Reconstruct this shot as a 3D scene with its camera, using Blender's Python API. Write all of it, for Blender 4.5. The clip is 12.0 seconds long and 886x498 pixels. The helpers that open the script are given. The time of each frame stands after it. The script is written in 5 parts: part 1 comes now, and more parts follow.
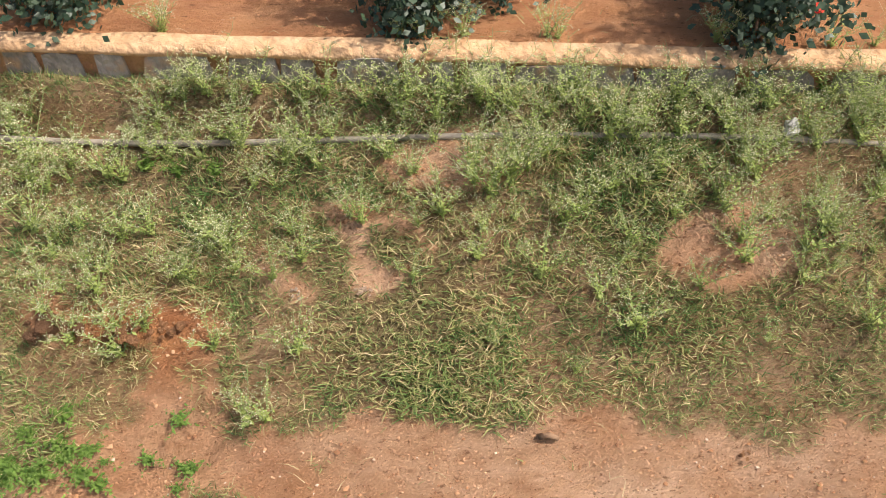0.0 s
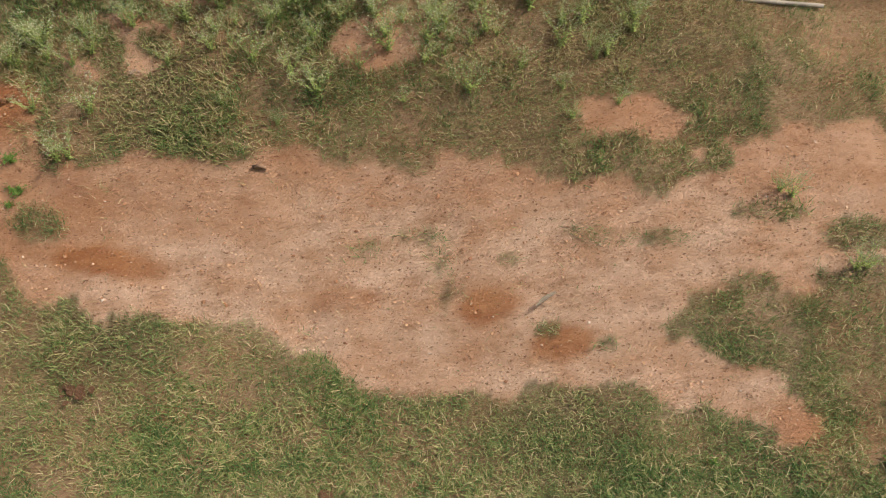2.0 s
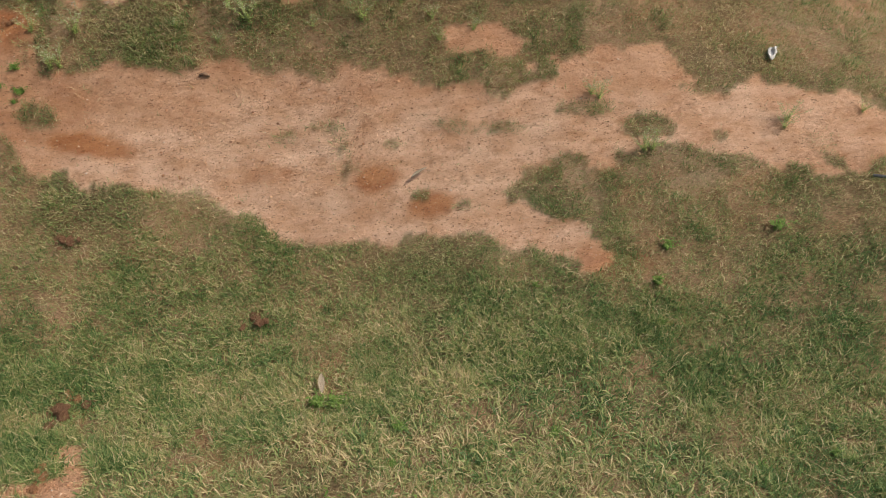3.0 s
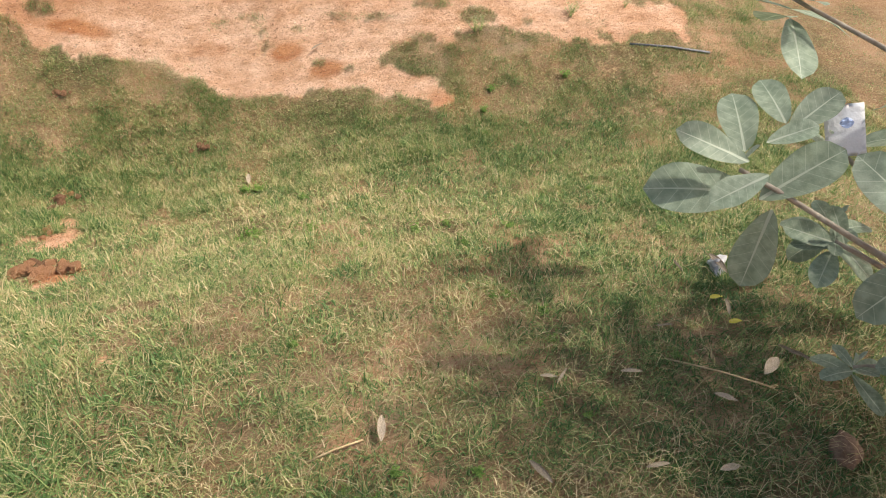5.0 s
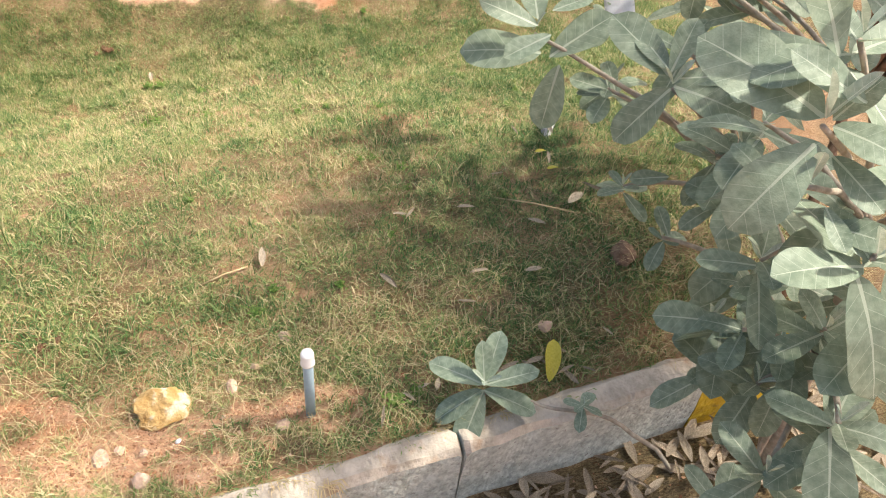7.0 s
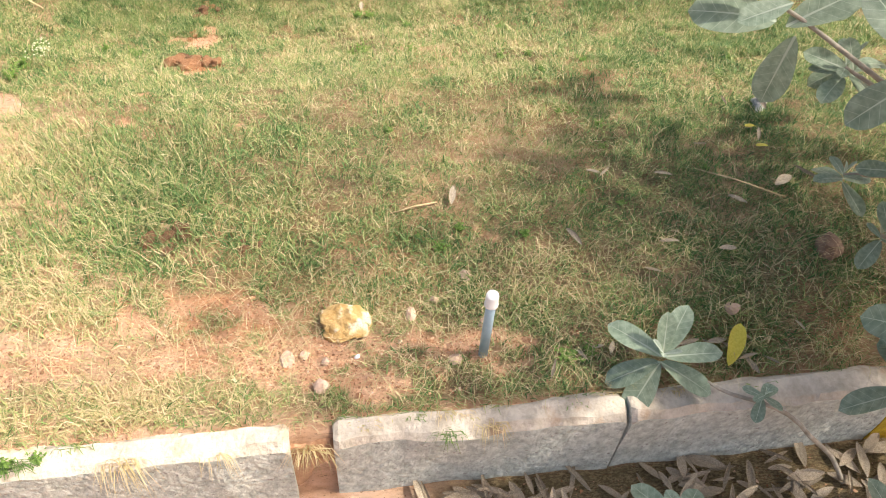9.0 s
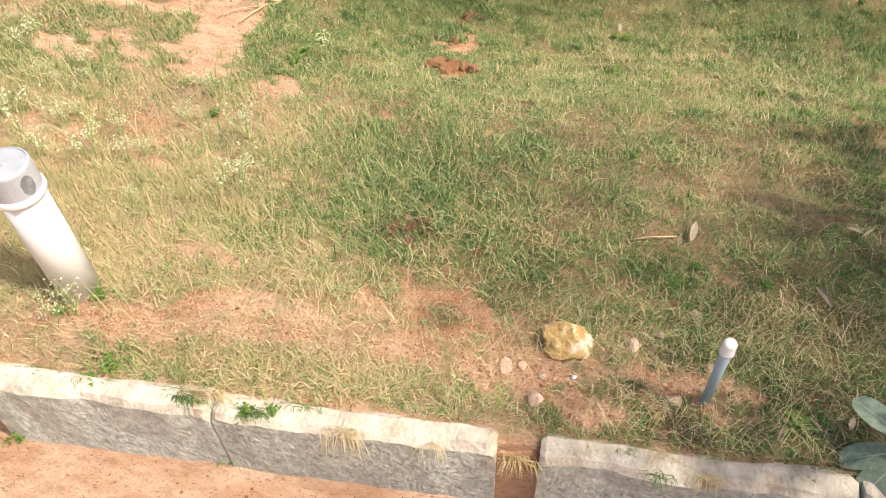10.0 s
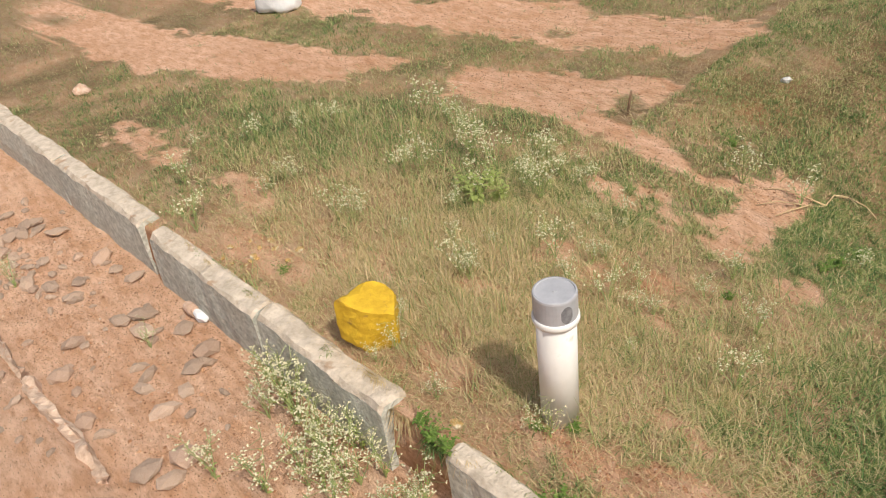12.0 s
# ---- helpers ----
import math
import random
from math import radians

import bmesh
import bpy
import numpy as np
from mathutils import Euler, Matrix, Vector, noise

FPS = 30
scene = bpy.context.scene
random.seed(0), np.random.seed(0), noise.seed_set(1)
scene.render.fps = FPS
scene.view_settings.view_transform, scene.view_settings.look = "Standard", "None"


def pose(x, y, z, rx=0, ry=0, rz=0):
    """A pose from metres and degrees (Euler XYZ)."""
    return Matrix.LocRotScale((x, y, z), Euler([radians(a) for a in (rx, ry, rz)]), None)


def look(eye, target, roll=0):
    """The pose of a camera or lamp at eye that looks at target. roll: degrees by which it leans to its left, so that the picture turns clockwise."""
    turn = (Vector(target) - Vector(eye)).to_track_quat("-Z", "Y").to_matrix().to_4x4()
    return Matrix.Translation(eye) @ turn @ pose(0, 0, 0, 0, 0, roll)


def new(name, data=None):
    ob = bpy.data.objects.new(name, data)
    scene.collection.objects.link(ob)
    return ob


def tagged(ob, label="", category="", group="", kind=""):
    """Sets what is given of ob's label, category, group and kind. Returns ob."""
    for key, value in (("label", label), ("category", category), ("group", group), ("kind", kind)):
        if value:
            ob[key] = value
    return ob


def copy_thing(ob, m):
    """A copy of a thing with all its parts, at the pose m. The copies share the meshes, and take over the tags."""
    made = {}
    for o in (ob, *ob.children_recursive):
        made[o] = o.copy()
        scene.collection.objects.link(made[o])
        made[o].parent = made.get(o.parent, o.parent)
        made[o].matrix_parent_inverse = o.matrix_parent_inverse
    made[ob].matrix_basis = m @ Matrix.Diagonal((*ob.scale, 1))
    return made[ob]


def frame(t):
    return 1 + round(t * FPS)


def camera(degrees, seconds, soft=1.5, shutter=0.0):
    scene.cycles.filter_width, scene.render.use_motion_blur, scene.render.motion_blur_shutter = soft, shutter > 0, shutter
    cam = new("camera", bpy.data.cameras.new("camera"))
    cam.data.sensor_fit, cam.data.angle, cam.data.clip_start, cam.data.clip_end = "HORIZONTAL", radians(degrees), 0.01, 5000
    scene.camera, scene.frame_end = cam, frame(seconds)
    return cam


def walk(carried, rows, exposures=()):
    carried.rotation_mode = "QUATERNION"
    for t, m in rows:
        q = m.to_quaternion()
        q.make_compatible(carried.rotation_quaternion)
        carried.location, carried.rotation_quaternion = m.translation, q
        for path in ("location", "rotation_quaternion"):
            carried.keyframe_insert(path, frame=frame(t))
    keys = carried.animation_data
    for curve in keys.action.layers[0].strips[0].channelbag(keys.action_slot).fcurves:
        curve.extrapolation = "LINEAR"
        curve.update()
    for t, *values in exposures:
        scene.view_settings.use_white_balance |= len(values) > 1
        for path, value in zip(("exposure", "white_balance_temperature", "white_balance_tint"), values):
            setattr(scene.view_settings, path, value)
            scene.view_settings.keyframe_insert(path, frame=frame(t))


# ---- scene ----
import colorsys

# Camera: one lens, one path.
cam = camera(58.84, 12.0, soft=1.0)
PATH = [
    (0, look((1.295, 2.609, 1.037), (1.852, 3.493, -0.040), -1.81)),
    (0.5, look((1.310, 2.403, 1.117), (1.871, 3.262, 0.022), -1.63)),
    (1, look((1.265, 2.168, 1.215), (1.840, 3.024, 0.125), -1.37)),
    (1.5, look((1.233, 1.989, 1.219), (1.827, 2.829, 0.127), -0.33)),
    (2, look((1.286, 1.861, 1.152), (1.892, 2.683, 0.053), 0.36)),
    (2.5, look((1.226, 1.614, 1.222), (1.844, 2.412, 0.112), 1.28)),
    (3, look((1.098, 1.311, 1.364), (1.744, 2.084, 0.253), 2.69)),
    (3.2, look((1.046, 1.195, 1.433), (1.697, 1.957, 0.317), 3.07)),
    (4.8, look((0.527, 0.350, 1.428), (1.314, 1.144, 0.427), 3.96)),
    (5, look((0.523, 0.324, 1.395), (1.317, 1.106, 0.391), 4.64)),
    (5.5, look((0.514, 0.246, 1.302), (1.338, 1.002, 0.302), 6.18)),
    (6, look((0.400, 0.012, 1.453), (1.220, 0.747, 0.434), 5.90)),
    (6.5, look((0.350, -0.118, 1.560), (1.170, 0.568, 0.508), 5.91)),
    (6.7, look((0.360, -0.124, 1.546), (1.189, 0.534, 0.483), 6.44)),
    (8.3, look((0.299, -0.088, 1.501), (1.052, 0.554, 0.373), 9.49)),
    (8.5, look((0.298, -0.083, 1.500), (1.001, 0.599, 0.363), 7.93)),
    (9, look((0.274, -0.064, 1.511), (0.847, 0.701, 0.355), 4.38)),
    (9.5, look((0.237, -0.050, 1.522), (0.668, 0.800, 0.364), 0.43)),
    (10, look((0.188, -0.027, 1.524), (0.437, 0.912, 0.382), -2.82)),
    (10.5, look((0.137, -0.011, 1.541), (0.214, 1.003, 0.438), -4.68)),
    (11, look((0.070, -0.002, 1.554), (-0.069, 1.082, 0.527), -7.05)),
    (11.5, look((0.029, -0.003, 1.571), (-0.291, 1.111, 0.619), -8.19)),
    (12, look((0.002, -0.000, 1.598), (-0.507, 1.110, 0.726), -8.39)),
]
walk(cam, PATH, [(0, 0.25), (1.5, -0.05), (2.5, -0.40), (3.2, -0.40), (4.8, 0.25), (5.5, 0.38), (6.7, 0.72), (8.3, 0.8), (9.5, 0.65), (10.5, 0.16), (11, -0.02), (12, -0.36)])

# Daylight: clear sky and one high sun.
SUN_FROM = Vector((0.62, -0.42, 1.05)).normalized()
world = bpy.data.worlds.new("daylight")
scene.world = world
world.use_nodes = True
wn = world.node_tree.nodes
sky = wn.new("ShaderNodeTexSky")
sky.sky_type = "NISHITA"
sky.sun_disc = False
sky.dust_density = 6.0
sky.sun_elevation = math.asin(SUN_FROM.z)
sky.sun_rotation = math.atan2(SUN_FROM.x, SUN_FROM.y)
world.node_tree.links.new(sky.outputs[0], wn["Background"].inputs[0])
wn["Background"].inputs[1].default_value = 0.145
sun = new("sun", bpy.data.lights.new("sun", "SUN"))
sun.data.energy = 4.0
sun.data.angle = radians(2.5)
sun.data.color = (1.0, 0.94, 0.84)
sun.matrix_world = look(SUN_FROM * 50, (0, 0, 0))

# ---------------------------------------------------------------- materials
def material(name, dark, light, scale=8.0, rough=0.8, bump=0.3, bump_scale=60.0, metal=0.0, spots=None, spot_scale=25.0,
             spot_amount=0.55, vary=0.0, translucent=0.0, spec=0.3):
    """Two tones mixed by noise, optional spots of a third, fine relief; vary: brightness by object."""
    m = bpy.data.materials.new(name)
    m.use_nodes = True
    n, l = m.node_tree.nodes, m.node_tree.links
    b = n["Principled BSDF"]
    b.inputs["Roughness"].default_value = rough
    b.inputs["Metallic"].default_value = metal
    b.inputs["Specular IOR Level"].default_value = spec
    co = n.new("ShaderNodeTexCoord")
    t1 = n.new("ShaderNodeTexNoise")
    t1.inputs["Scale"].default_value = scale
    t1.inputs["Detail"].default_value = 8
    t1.inputs["Roughness"].default_value = 0.65
    l.new(co.outputs["Object"], t1.inputs["Vector"])
    r = n.new("ShaderNodeValToRGB")
    r.color_ramp.elements[0].position, r.color_ramp.elements[1].position = 0.36, 0.64
    r.color_ramp.elements[0].color, r.color_ramp.elements[1].color = (*dark, 1), (*light, 1)
    l.new(t1.outputs["Fac"], r.inputs[0])
    colour = r.outputs[0]
    if spots:
        t2 = n.new("ShaderNodeTexNoise")
        t2.inputs["Scale"].default_value = spot_scale
        t2.inputs["Detail"].default_value = 5
        l.new(co.outputs["Object"], t2.inputs["Vector"])
        r2 = n.new("ShaderNodeValToRGB")
        r2.color_ramp.elements[0].position, r2.color_ramp.elements[1].position = spot_amount, spot_amount + 0.1
        l.new(t2.outputs["Fac"], r2.inputs[0])
        mix = n.new("ShaderNodeMixRGB")
        l.new(r2.outputs[0], mix.inputs[0])
        l.new(colour, mix.inputs[1])
        mix.inputs[2].default_value = (*spots, 1)
        colour = mix.outputs[0]
    if vary:
        oi = n.new("ShaderNodeObjectInfo")
        mr = n.new("ShaderNodeMapRange")
        mr.inputs[3].default_value, mr.inputs[4].default_value = 1 - vary, 1 + vary
        l.new(oi.outputs["Random"], mr.inputs[0])
        hs = n.new("ShaderNodeHueSaturation")
        l.new(mr.outputs[0], hs.inputs["Value"])
        l.new(colour, hs.inputs["Color"])
        colour = hs.outputs[0]
    l.new(colour, b.inputs["Base Color"])
    if bump:
        t3 = n.new("ShaderNodeTexNoise")
        t3.inputs["Scale"].default_value = bump_scale
        t3.inputs["Detail"].default_value = 8
        l.new(co.outputs["Object"], t3.inputs["Vector"])
        bp = n.new("ShaderNodeBump")
        bp.inputs["Strength"].default_value = bump
        bp.inputs["Distance"].default_value = 0.01
        l.new(t3.outputs["Fac"], bp.inputs["Height"])
        l.new(bp.outputs[0], b.inputs["Normal"])
    if translucent:
        tr = n.new("ShaderNodeBsdfTranslucent")
        l.new(colour, tr.inputs[0])
        mx = n.new("ShaderNodeMixShader")
        mx.inputs[0].default_value = translucent
        l.new(b.outputs[0], mx.inputs[1])
        l.new(tr.outputs[0], mx.inputs[2])
        l.new(mx.outputs[0], n["Material Output"].inputs[0])
    return m


def blade_material(name, stops, rough=0.55, translucent=0.3):
    """Colour of each blade by its own 'tone' value, from fresh to dry."""
    m = bpy.data.materials.new(name)
    m.use_nodes = True
    n, l = m.node_tree.nodes, m.node_tree.links
    b = n["Principled BSDF"]
    b.inputs["Roughness"].default_value = rough
    b.inputs["Specular IOR Level"].default_value = 0.35
    at = n.new("ShaderNodeAttribute")
    at.attribute_name = "tone"
    r = n.new("ShaderNodeValToRGB")
    els = r.color_ramp.elements
    while len(els) < len(stops):
        els.new(0.5)
    for e, (p, c) in zip(els, stops):
        e.position, e.color = p, (*c, 1)
    l.new(at.outputs["Fac"], r.inputs[0])
    l.new(r.outputs[0], b.inputs["Base Color"])
    tr = n.new("ShaderNodeBsdfTranslucent")
    l.new(r.outputs[0], tr.inputs[0])
    mx = n.new("ShaderNodeMixShader")
    mx.inputs[0].default_value = translucent
    l.new(b.outputs[0], mx.inputs[1])
    l.new(tr.outputs[0], mx.inputs[2])
    l.new(mx.outputs[0], n["Material Output"].inputs[0])
    return m


def soil_material():
    """Red lateritic earth: orange where it is damp or freshly turned, pale and pinkish where it is trodden, brown under the grass."""
    m = bpy.data.materials.new("red_earth")
    m.use_nodes = True
    n, l = m.node_tree.nodes, m.node_tree.links
    b = n["Principled BSDF"]
    b.inputs["Roughness"].default_value = 0.95
    b.inputs["Specular IOR Level"].default_value = 0.12
    co = n.new("ShaderNodeTexCoord")
    # Rain has washed the crust into streaks along the slope.
    wash = n.new("ShaderNodeMapping")
    wash.vector_type = "TEXTURE"
    wash.inputs["Rotation"].default_value = (0, 0, radians(-30))
    wash.inputs["Scale"].default_value = (1.7, 0.75, 1.0)
    l.new(co.outputs["Object"], wash.inputs["Vector"])

    def tex(scale, detail=9, rough=0.65):
        t = n.new("ShaderNodeTexNoise")
        t.inputs["Scale"].default_value, t.inputs["Detail"].default_value, t.inputs["Roughness"].default_value = scale, detail, rough
        l.new(wash.outputs[0], t.inputs["Vector"])
        return t.outputs["Fac"]

    def ramp(src, a, c, p=0.38, q=0.62):
        r = n.new("ShaderNodeValToRGB")
        r.color_ramp.elements[0].position, r.color_ramp.elements[1].position = p, q
        r.color_ramp.elements[0].color, r.color_ramp.elements[1].color = (*a, 1), (*c, 1)
        l.new(src, r.inputs[0])
        return r.outputs[0]

    def mix(f, a, c):
        x = n.new("ShaderNodeMixRGB")
        if isinstance(f, float):
            x.inputs[0].default_value = f
        else:
            l.new(f, x.inputs[0])
        for sock, v in ((x.inputs[1], a), (x.inputs[2], c)):
            if isinstance(v, tuple):
                sock.default_value = (*v, 1)
            else:
                l.new(v, sock)
        return x.outputs[0]

    def attr(name):
        a = n.new("ShaderNodeAttribute")
        a.attribute_name = name
        return a.outputs["Fac"]

    base = ramp(tex(7), (0.52, 0.25, 0.125), (0.68, 0.39, 0.225))
    pale = ramp(tex(16), (0.72, 0.42, 0.255), (0.90, 0.61, 0.425))
    orange = ramp(tex(20), (0.46, 0.18, 0.075), (0.60, 0.28, 0.125))
    litter = mix(ramp(tex(170, 5, 0.8), (0, 0, 0), (1, 1, 1), 0.42, 0.58), (0.085, 0.07, 0.032), ramp(tex(30), (0.21, 0.175, 0.08), (0.42, 0.33, 0.175)))
    c = mix(attr("pale"), base, pale)
    crust = n.new("ShaderNodeMath")
    crust.operation = "MULTIPLY"
    crust.inputs[1].default_value = 0.62
    l.new(ramp(tex(30, 12, 0.8), (0, 0, 0), (1, 1, 1), 0.50, 0.66), crust.inputs[0])
    c = mix(crust.outputs[0], c, (0.42, 0.18, 0.08))
    c = mix(attr("orange"), c, orange)
    c = mix(attr("litter"), c, litter)
    grit = ramp(tex(140, 4), (0, 0, 0), (1, 1, 1), 0.60, 0.68)
    grit_amount = n.new("ShaderNodeMath")
    grit_amount.operation = "MULTIPLY"
    grit_amount.inputs[1].default_value = 0.85
    l.new(grit, grit_amount.inputs[0])
    c = mix(grit_amount.outputs[0], c, (0.24, 0.11, 0.055))
    light_grit = ramp(tex(210, 3), (0, 0, 0), (1, 1, 1), 0.66, 0.72)
    half = n.new("ShaderNodeMath")
    half.operation = "MULTIPLY"
    half.inputs[1].default_value = 0.5
    l.new(light_grit, half.inputs[0])
    c = mix(half.outputs[0], c, (0.74, 0.50, 0.34))
    l.new(c, b.inputs["Base Color"])
    b1 = n.new("ShaderNodeBump")
    b1.inputs["Strength"].default_value, b1.inputs["Distance"].default_value = 1.0, 0.026
    l.new(tex(38, 10, 0.75), b1.inputs["Height"])
    b2 = n.new("ShaderNodeBump")
    b2.inputs["Strength"].default_value, b2.inputs["Distance"].default_value = 0.9, 0.006
    l.new(tex(190, 6, 0.7), b2.inputs["Height"])
    l.new(b1.outputs[0], b2.inputs["Normal"])
    l.new(b2.outputs[0], b.inputs["Normal"])
    return m


EARTH = soil_material()
GRASS = blade_material("grass_blades", [(0.0, (0.09, 0.17, 0.05)), (0.25, (0.19, 0.29, 0.09)), (0.5, (0.37, 0.42, 0.155)),
                                        (0.75, (0.57, 0.46, 0.23)), (1.0, (0.76, 0.60, 0.37))])
GRIT = blade_material("grit", [(0.0, (0.20, 0.09, 0.045)), (0.5, (0.40, 0.20, 0.10)), (0.9, (0.56, 0.33, 0.19)), (1.0, (0.62, 0.47, 0.36))], 0.9, 0.0)
WEED = blade_material("weed_leaves", [(0.0, (0.12, 0.22, 0.045)), (0.5, (0.26, 0.39, 0.085)), (1.0, (0.50, 0.56, 0.20))], 0.6, 0.45)
FLOWER_WHITE = material("white_petals", (0.74, 0.70, 0.46), (0.84, 0.80, 0.60), 30, 0.7, 0, translucent=0.2)
GRANITE = material("granite_kerb", (0.40, 0.405, 0.345), (0.68, 0.68, 0.60), 42, 0.85, 1.0, 70, spots=(0.30, 0.27, 0.235), spot_scale=95,
                   spot_amount=0.62, vary=0.06)
# Slab tops get their own beige, standing in for sun on the granite.
KERB_TOP = material("sunlit_kerb_top", (0.43, 0.36, 0.275), (0.64, 0.55, 0.44), 22, 0.9, 0.7, 70, spots=(0.42, 0.30, 0.20), spot_scale=14, spot_amount=0.6)
WALL_STONE = material("grey_wall_stone", (0.235, 0.215, 0.195), (0.39, 0.355, 0.325), 40, 0.85, 0.7, 90, spots=(0.45, 0.30, 0.19), spot_scale=22, spot_amount=0.56, vary=0.12)
SAND = material("sandy_mortar", (0.48, 0.285, 0.15), (0.66, 0.43, 0.255), 30, 0.95, 0.7, 90)
MUD_JOINT = material("mud_joint", (0.36, 0.19, 0.10), (0.50, 0.29, 0.17), 30, 0.95, 0.8, 80)
PVC_WHITE = material("white_pvc", (0.74, 0.73, 0.69), (0.82, 0.81, 0.78), 9, 0.38, 0.05, 200, spots=(0.58, 0.54, 0.46), spot_scale=18, spot_amount=0.66, spec=0.5)
PVC_GREY = material("grey_pvc", (0.34, 0.345, 0.365), (0.44, 0.445, 0.465), 14, 0.4, 0.05, 200, spec=0.5)
PVC_BLUE = material("blue_grey_pvc", (0.30, 0.42, 0.48), (0.38, 0.50, 0.56), 20, 0.45, 0.05, 200, spec=0.5)
DARK_GREY = material("dark_grey", (0.14, 0.14, 0.15), (0.25, 0.25, 0.26), 60, 0.6, 0.2, 90)
YELLOW = material("yellow_paint", (0.50, 0.31, 0.02), (0.66, 0.43, 0.03), 22, 0.75, 0.8, 45, spots=(0.36, 0.22, 0.045), spot_scale=30, spot_amount=0.62)
OCHRE = material("ochre_stone", (0.46, 0.27, 0.09), (0.64, 0.45, 0.20), 35, 0.9, 1.0, 60, spots=(0.76, 0.66, 0.48), spot_scale=28, spot_amount=0.52)
PINK_STONE = material("pinkish_stone", (0.50, 0.32, 0.22), (0.68, 0.50, 0.38), 40, 0.9, 0.7, 70, vary=0.15)
GREY_STONE = material("grey_rubble", (0.44, 0.31, 0.225), (0.66, 0.50, 0.38), 35, 0.9, 0.7, 70, spots=(0.50, 0.30, 0.19), spot_scale=30, spot_amount=0.57, vary=0.2)
CLOD = material("red_clod", (0.48, 0.22, 0.10), (0.64, 0.34, 0.18), 60, 0.95, 1.0, 110)
DARK_CLOD = material("dark_clod", (0.24, 0.12, 0.065), (0.42, 0.22, 0.12), 50, 0.95, 1.0, 100)
BARK = material("pale_bark", (0.30, 0.25, 0.19), (0.46, 0.40, 0.32), 40, 0.85, 0.5, 120)
BROWN_BARK = material("brown_bark", (0.17, 0.10, 0.06), (0.30, 0.19, 0.12), 40, 0.85, 0.5, 120)
ROOT = material("dry_root", (0.48, 0.34, 0.18), (0.64, 0.48, 0.28), 60, 0.85, 0.5, 150)
DRY_LEAF = material("dead_leaf", (0.30, 0.235, 0.16), (0.56, 0.46, 0.34), 30, 0.8, 0.4, 80, vary=0.25, translucent=0.15)
YELLOW_LEAF = material("yellowed_leaf", (0.55, 0.48, 0.06), (0.70, 0.62, 0.12), 25, 0.7, 0.2, 80, translucent=0.3)
ROSE_LEAF = material("dark_shrub_leaf", (0.03, 0.06, 0.035), (0.065, 0.105, 0.055), 40, 0.45, 0.1, 90, translucent=0.2, spec=0.5)
ORANGE_FLOWER = material("orange_petal", (0.80, 0.22, 0.01), (0.88, 0.33, 0.02), 60, 0.6, 0)
RED_FLOWER = material("red_petal", (0.62, 0.02, 0.012), (0.78, 0.05, 0.02), 60, 0.6, 0)
PLASTIC = material("pale_plastic", (0.76, 0.77, 0.78), (0.86, 0.86, 0.86), 20, 0.3, 0.3, 60, spec=0.5)
BLUE_PRINT = material("blue_print", (0.34, 0.44, 0.68), (0.46, 0.54, 0.76), 20, 0.4, 0)
GREY_PIPE = material("dusty_grey_pipe", (0.26, 0.22, 0.18), (0.40, 0.35, 0.29), 30, 0.7, 0.2, 120)
GLASSY = material("clear_wrapper", (0.46, 0.44, 0.42), (0.66, 0.65, 0.63), 60, 0.15, 0.4, 80, spec=0.6)


# ---------------------------------------------------------------- mesh helpers
def part(name, bm, mat, parent=None, label="", smooth=False):
    me = bpy.data.meshes.new(name)
    bm.to_mesh(me)
    bm.free()
    me.materials.append(mat)
    if smooth:
        me.polygons.foreach_set("use_smooth", [True] * len(me.polygons))
    ob = new(name, me)
    if parent:
        ob.parent = parent
    if label:
        ob["label"] = label
    return ob


def array_mesh(name, verts, loops, counts, mat, attrs=None, smooth=False):
    """A mesh object straight from arrays. attrs: point floats by name."""
    me = bpy.data.meshes.new(name)
    me.vertices.add(len(verts))
    me.vertices.foreach_set("co", np.asarray(verts, np.float32).ravel())
    me.loops.add(len(loops))
    me.loops.foreach_set("vertex_index", np.asarray(loops, np.int32))
    counts = np.asarray(counts, np.int32)
    me.polygons.add(len(counts))
    me.polygons.foreach_set("loop_start", np.r_[0, np.cumsum(counts)[:-1]].astype(np.int32))
    if smooth:
        me.polygons.foreach_set("use_smooth", np.ones(len(counts), bool))
    me.update(calc_edges=True)
    for key, value in (attrs or {}).items():
        me.attributes.new(key, "FLOAT", "POINT").data.foreach_set("value", np.asarray(value, np.float32))
    me.materials.append(mat)
    return new(name, me)


def thing(name, label, category, x, y, z, rz=0.0, group=""):
    return tagged(pose_empty(name, pose(x, y, z, 0, 0, rz)), label, category, group)


def pose_empty(name, m):
    e = new(name)
    e.empty_display_size = 0.05
    e.matrix_basis = m
    return e


def tube(bm, points, radii, sides=8, caps=True):
    """A tapered tube through the points."""
    pts = [Vector(p) for p in points]
    rings = []
    for i, p in enumerate(pts):
        d = (pts[min(i + 1, len(pts) - 1)] - pts[max(i - 1, 0)]).normalized()
        a = d.orthogonal().normalized() if abs(d.z) < 0.99 else Vector((1, 0, 0))
        if i:
            a = (last - d * last.dot(d)).normalized()
        last = a
        b = d.cross(a)
        r = radii[i] if isinstance(radii, (list, tuple)) else radii
        rings.append([bm.verts.new(p + (a * math.cos(k / sides * math.tau) + b * math.sin(k / sides * math.tau)) * r) for k in range(sides)])
    for r0, r1 in zip(rings, rings[1:]):
        for k in range(sides):
            bm.faces.new((r0[k], r0[(k + 1) % sides], r1[(k + 1) % sides], r1[k]))
    if caps:
        bm.faces.new(rings[0][::-1])
        bm.faces.new(rings[-1])
    return rings


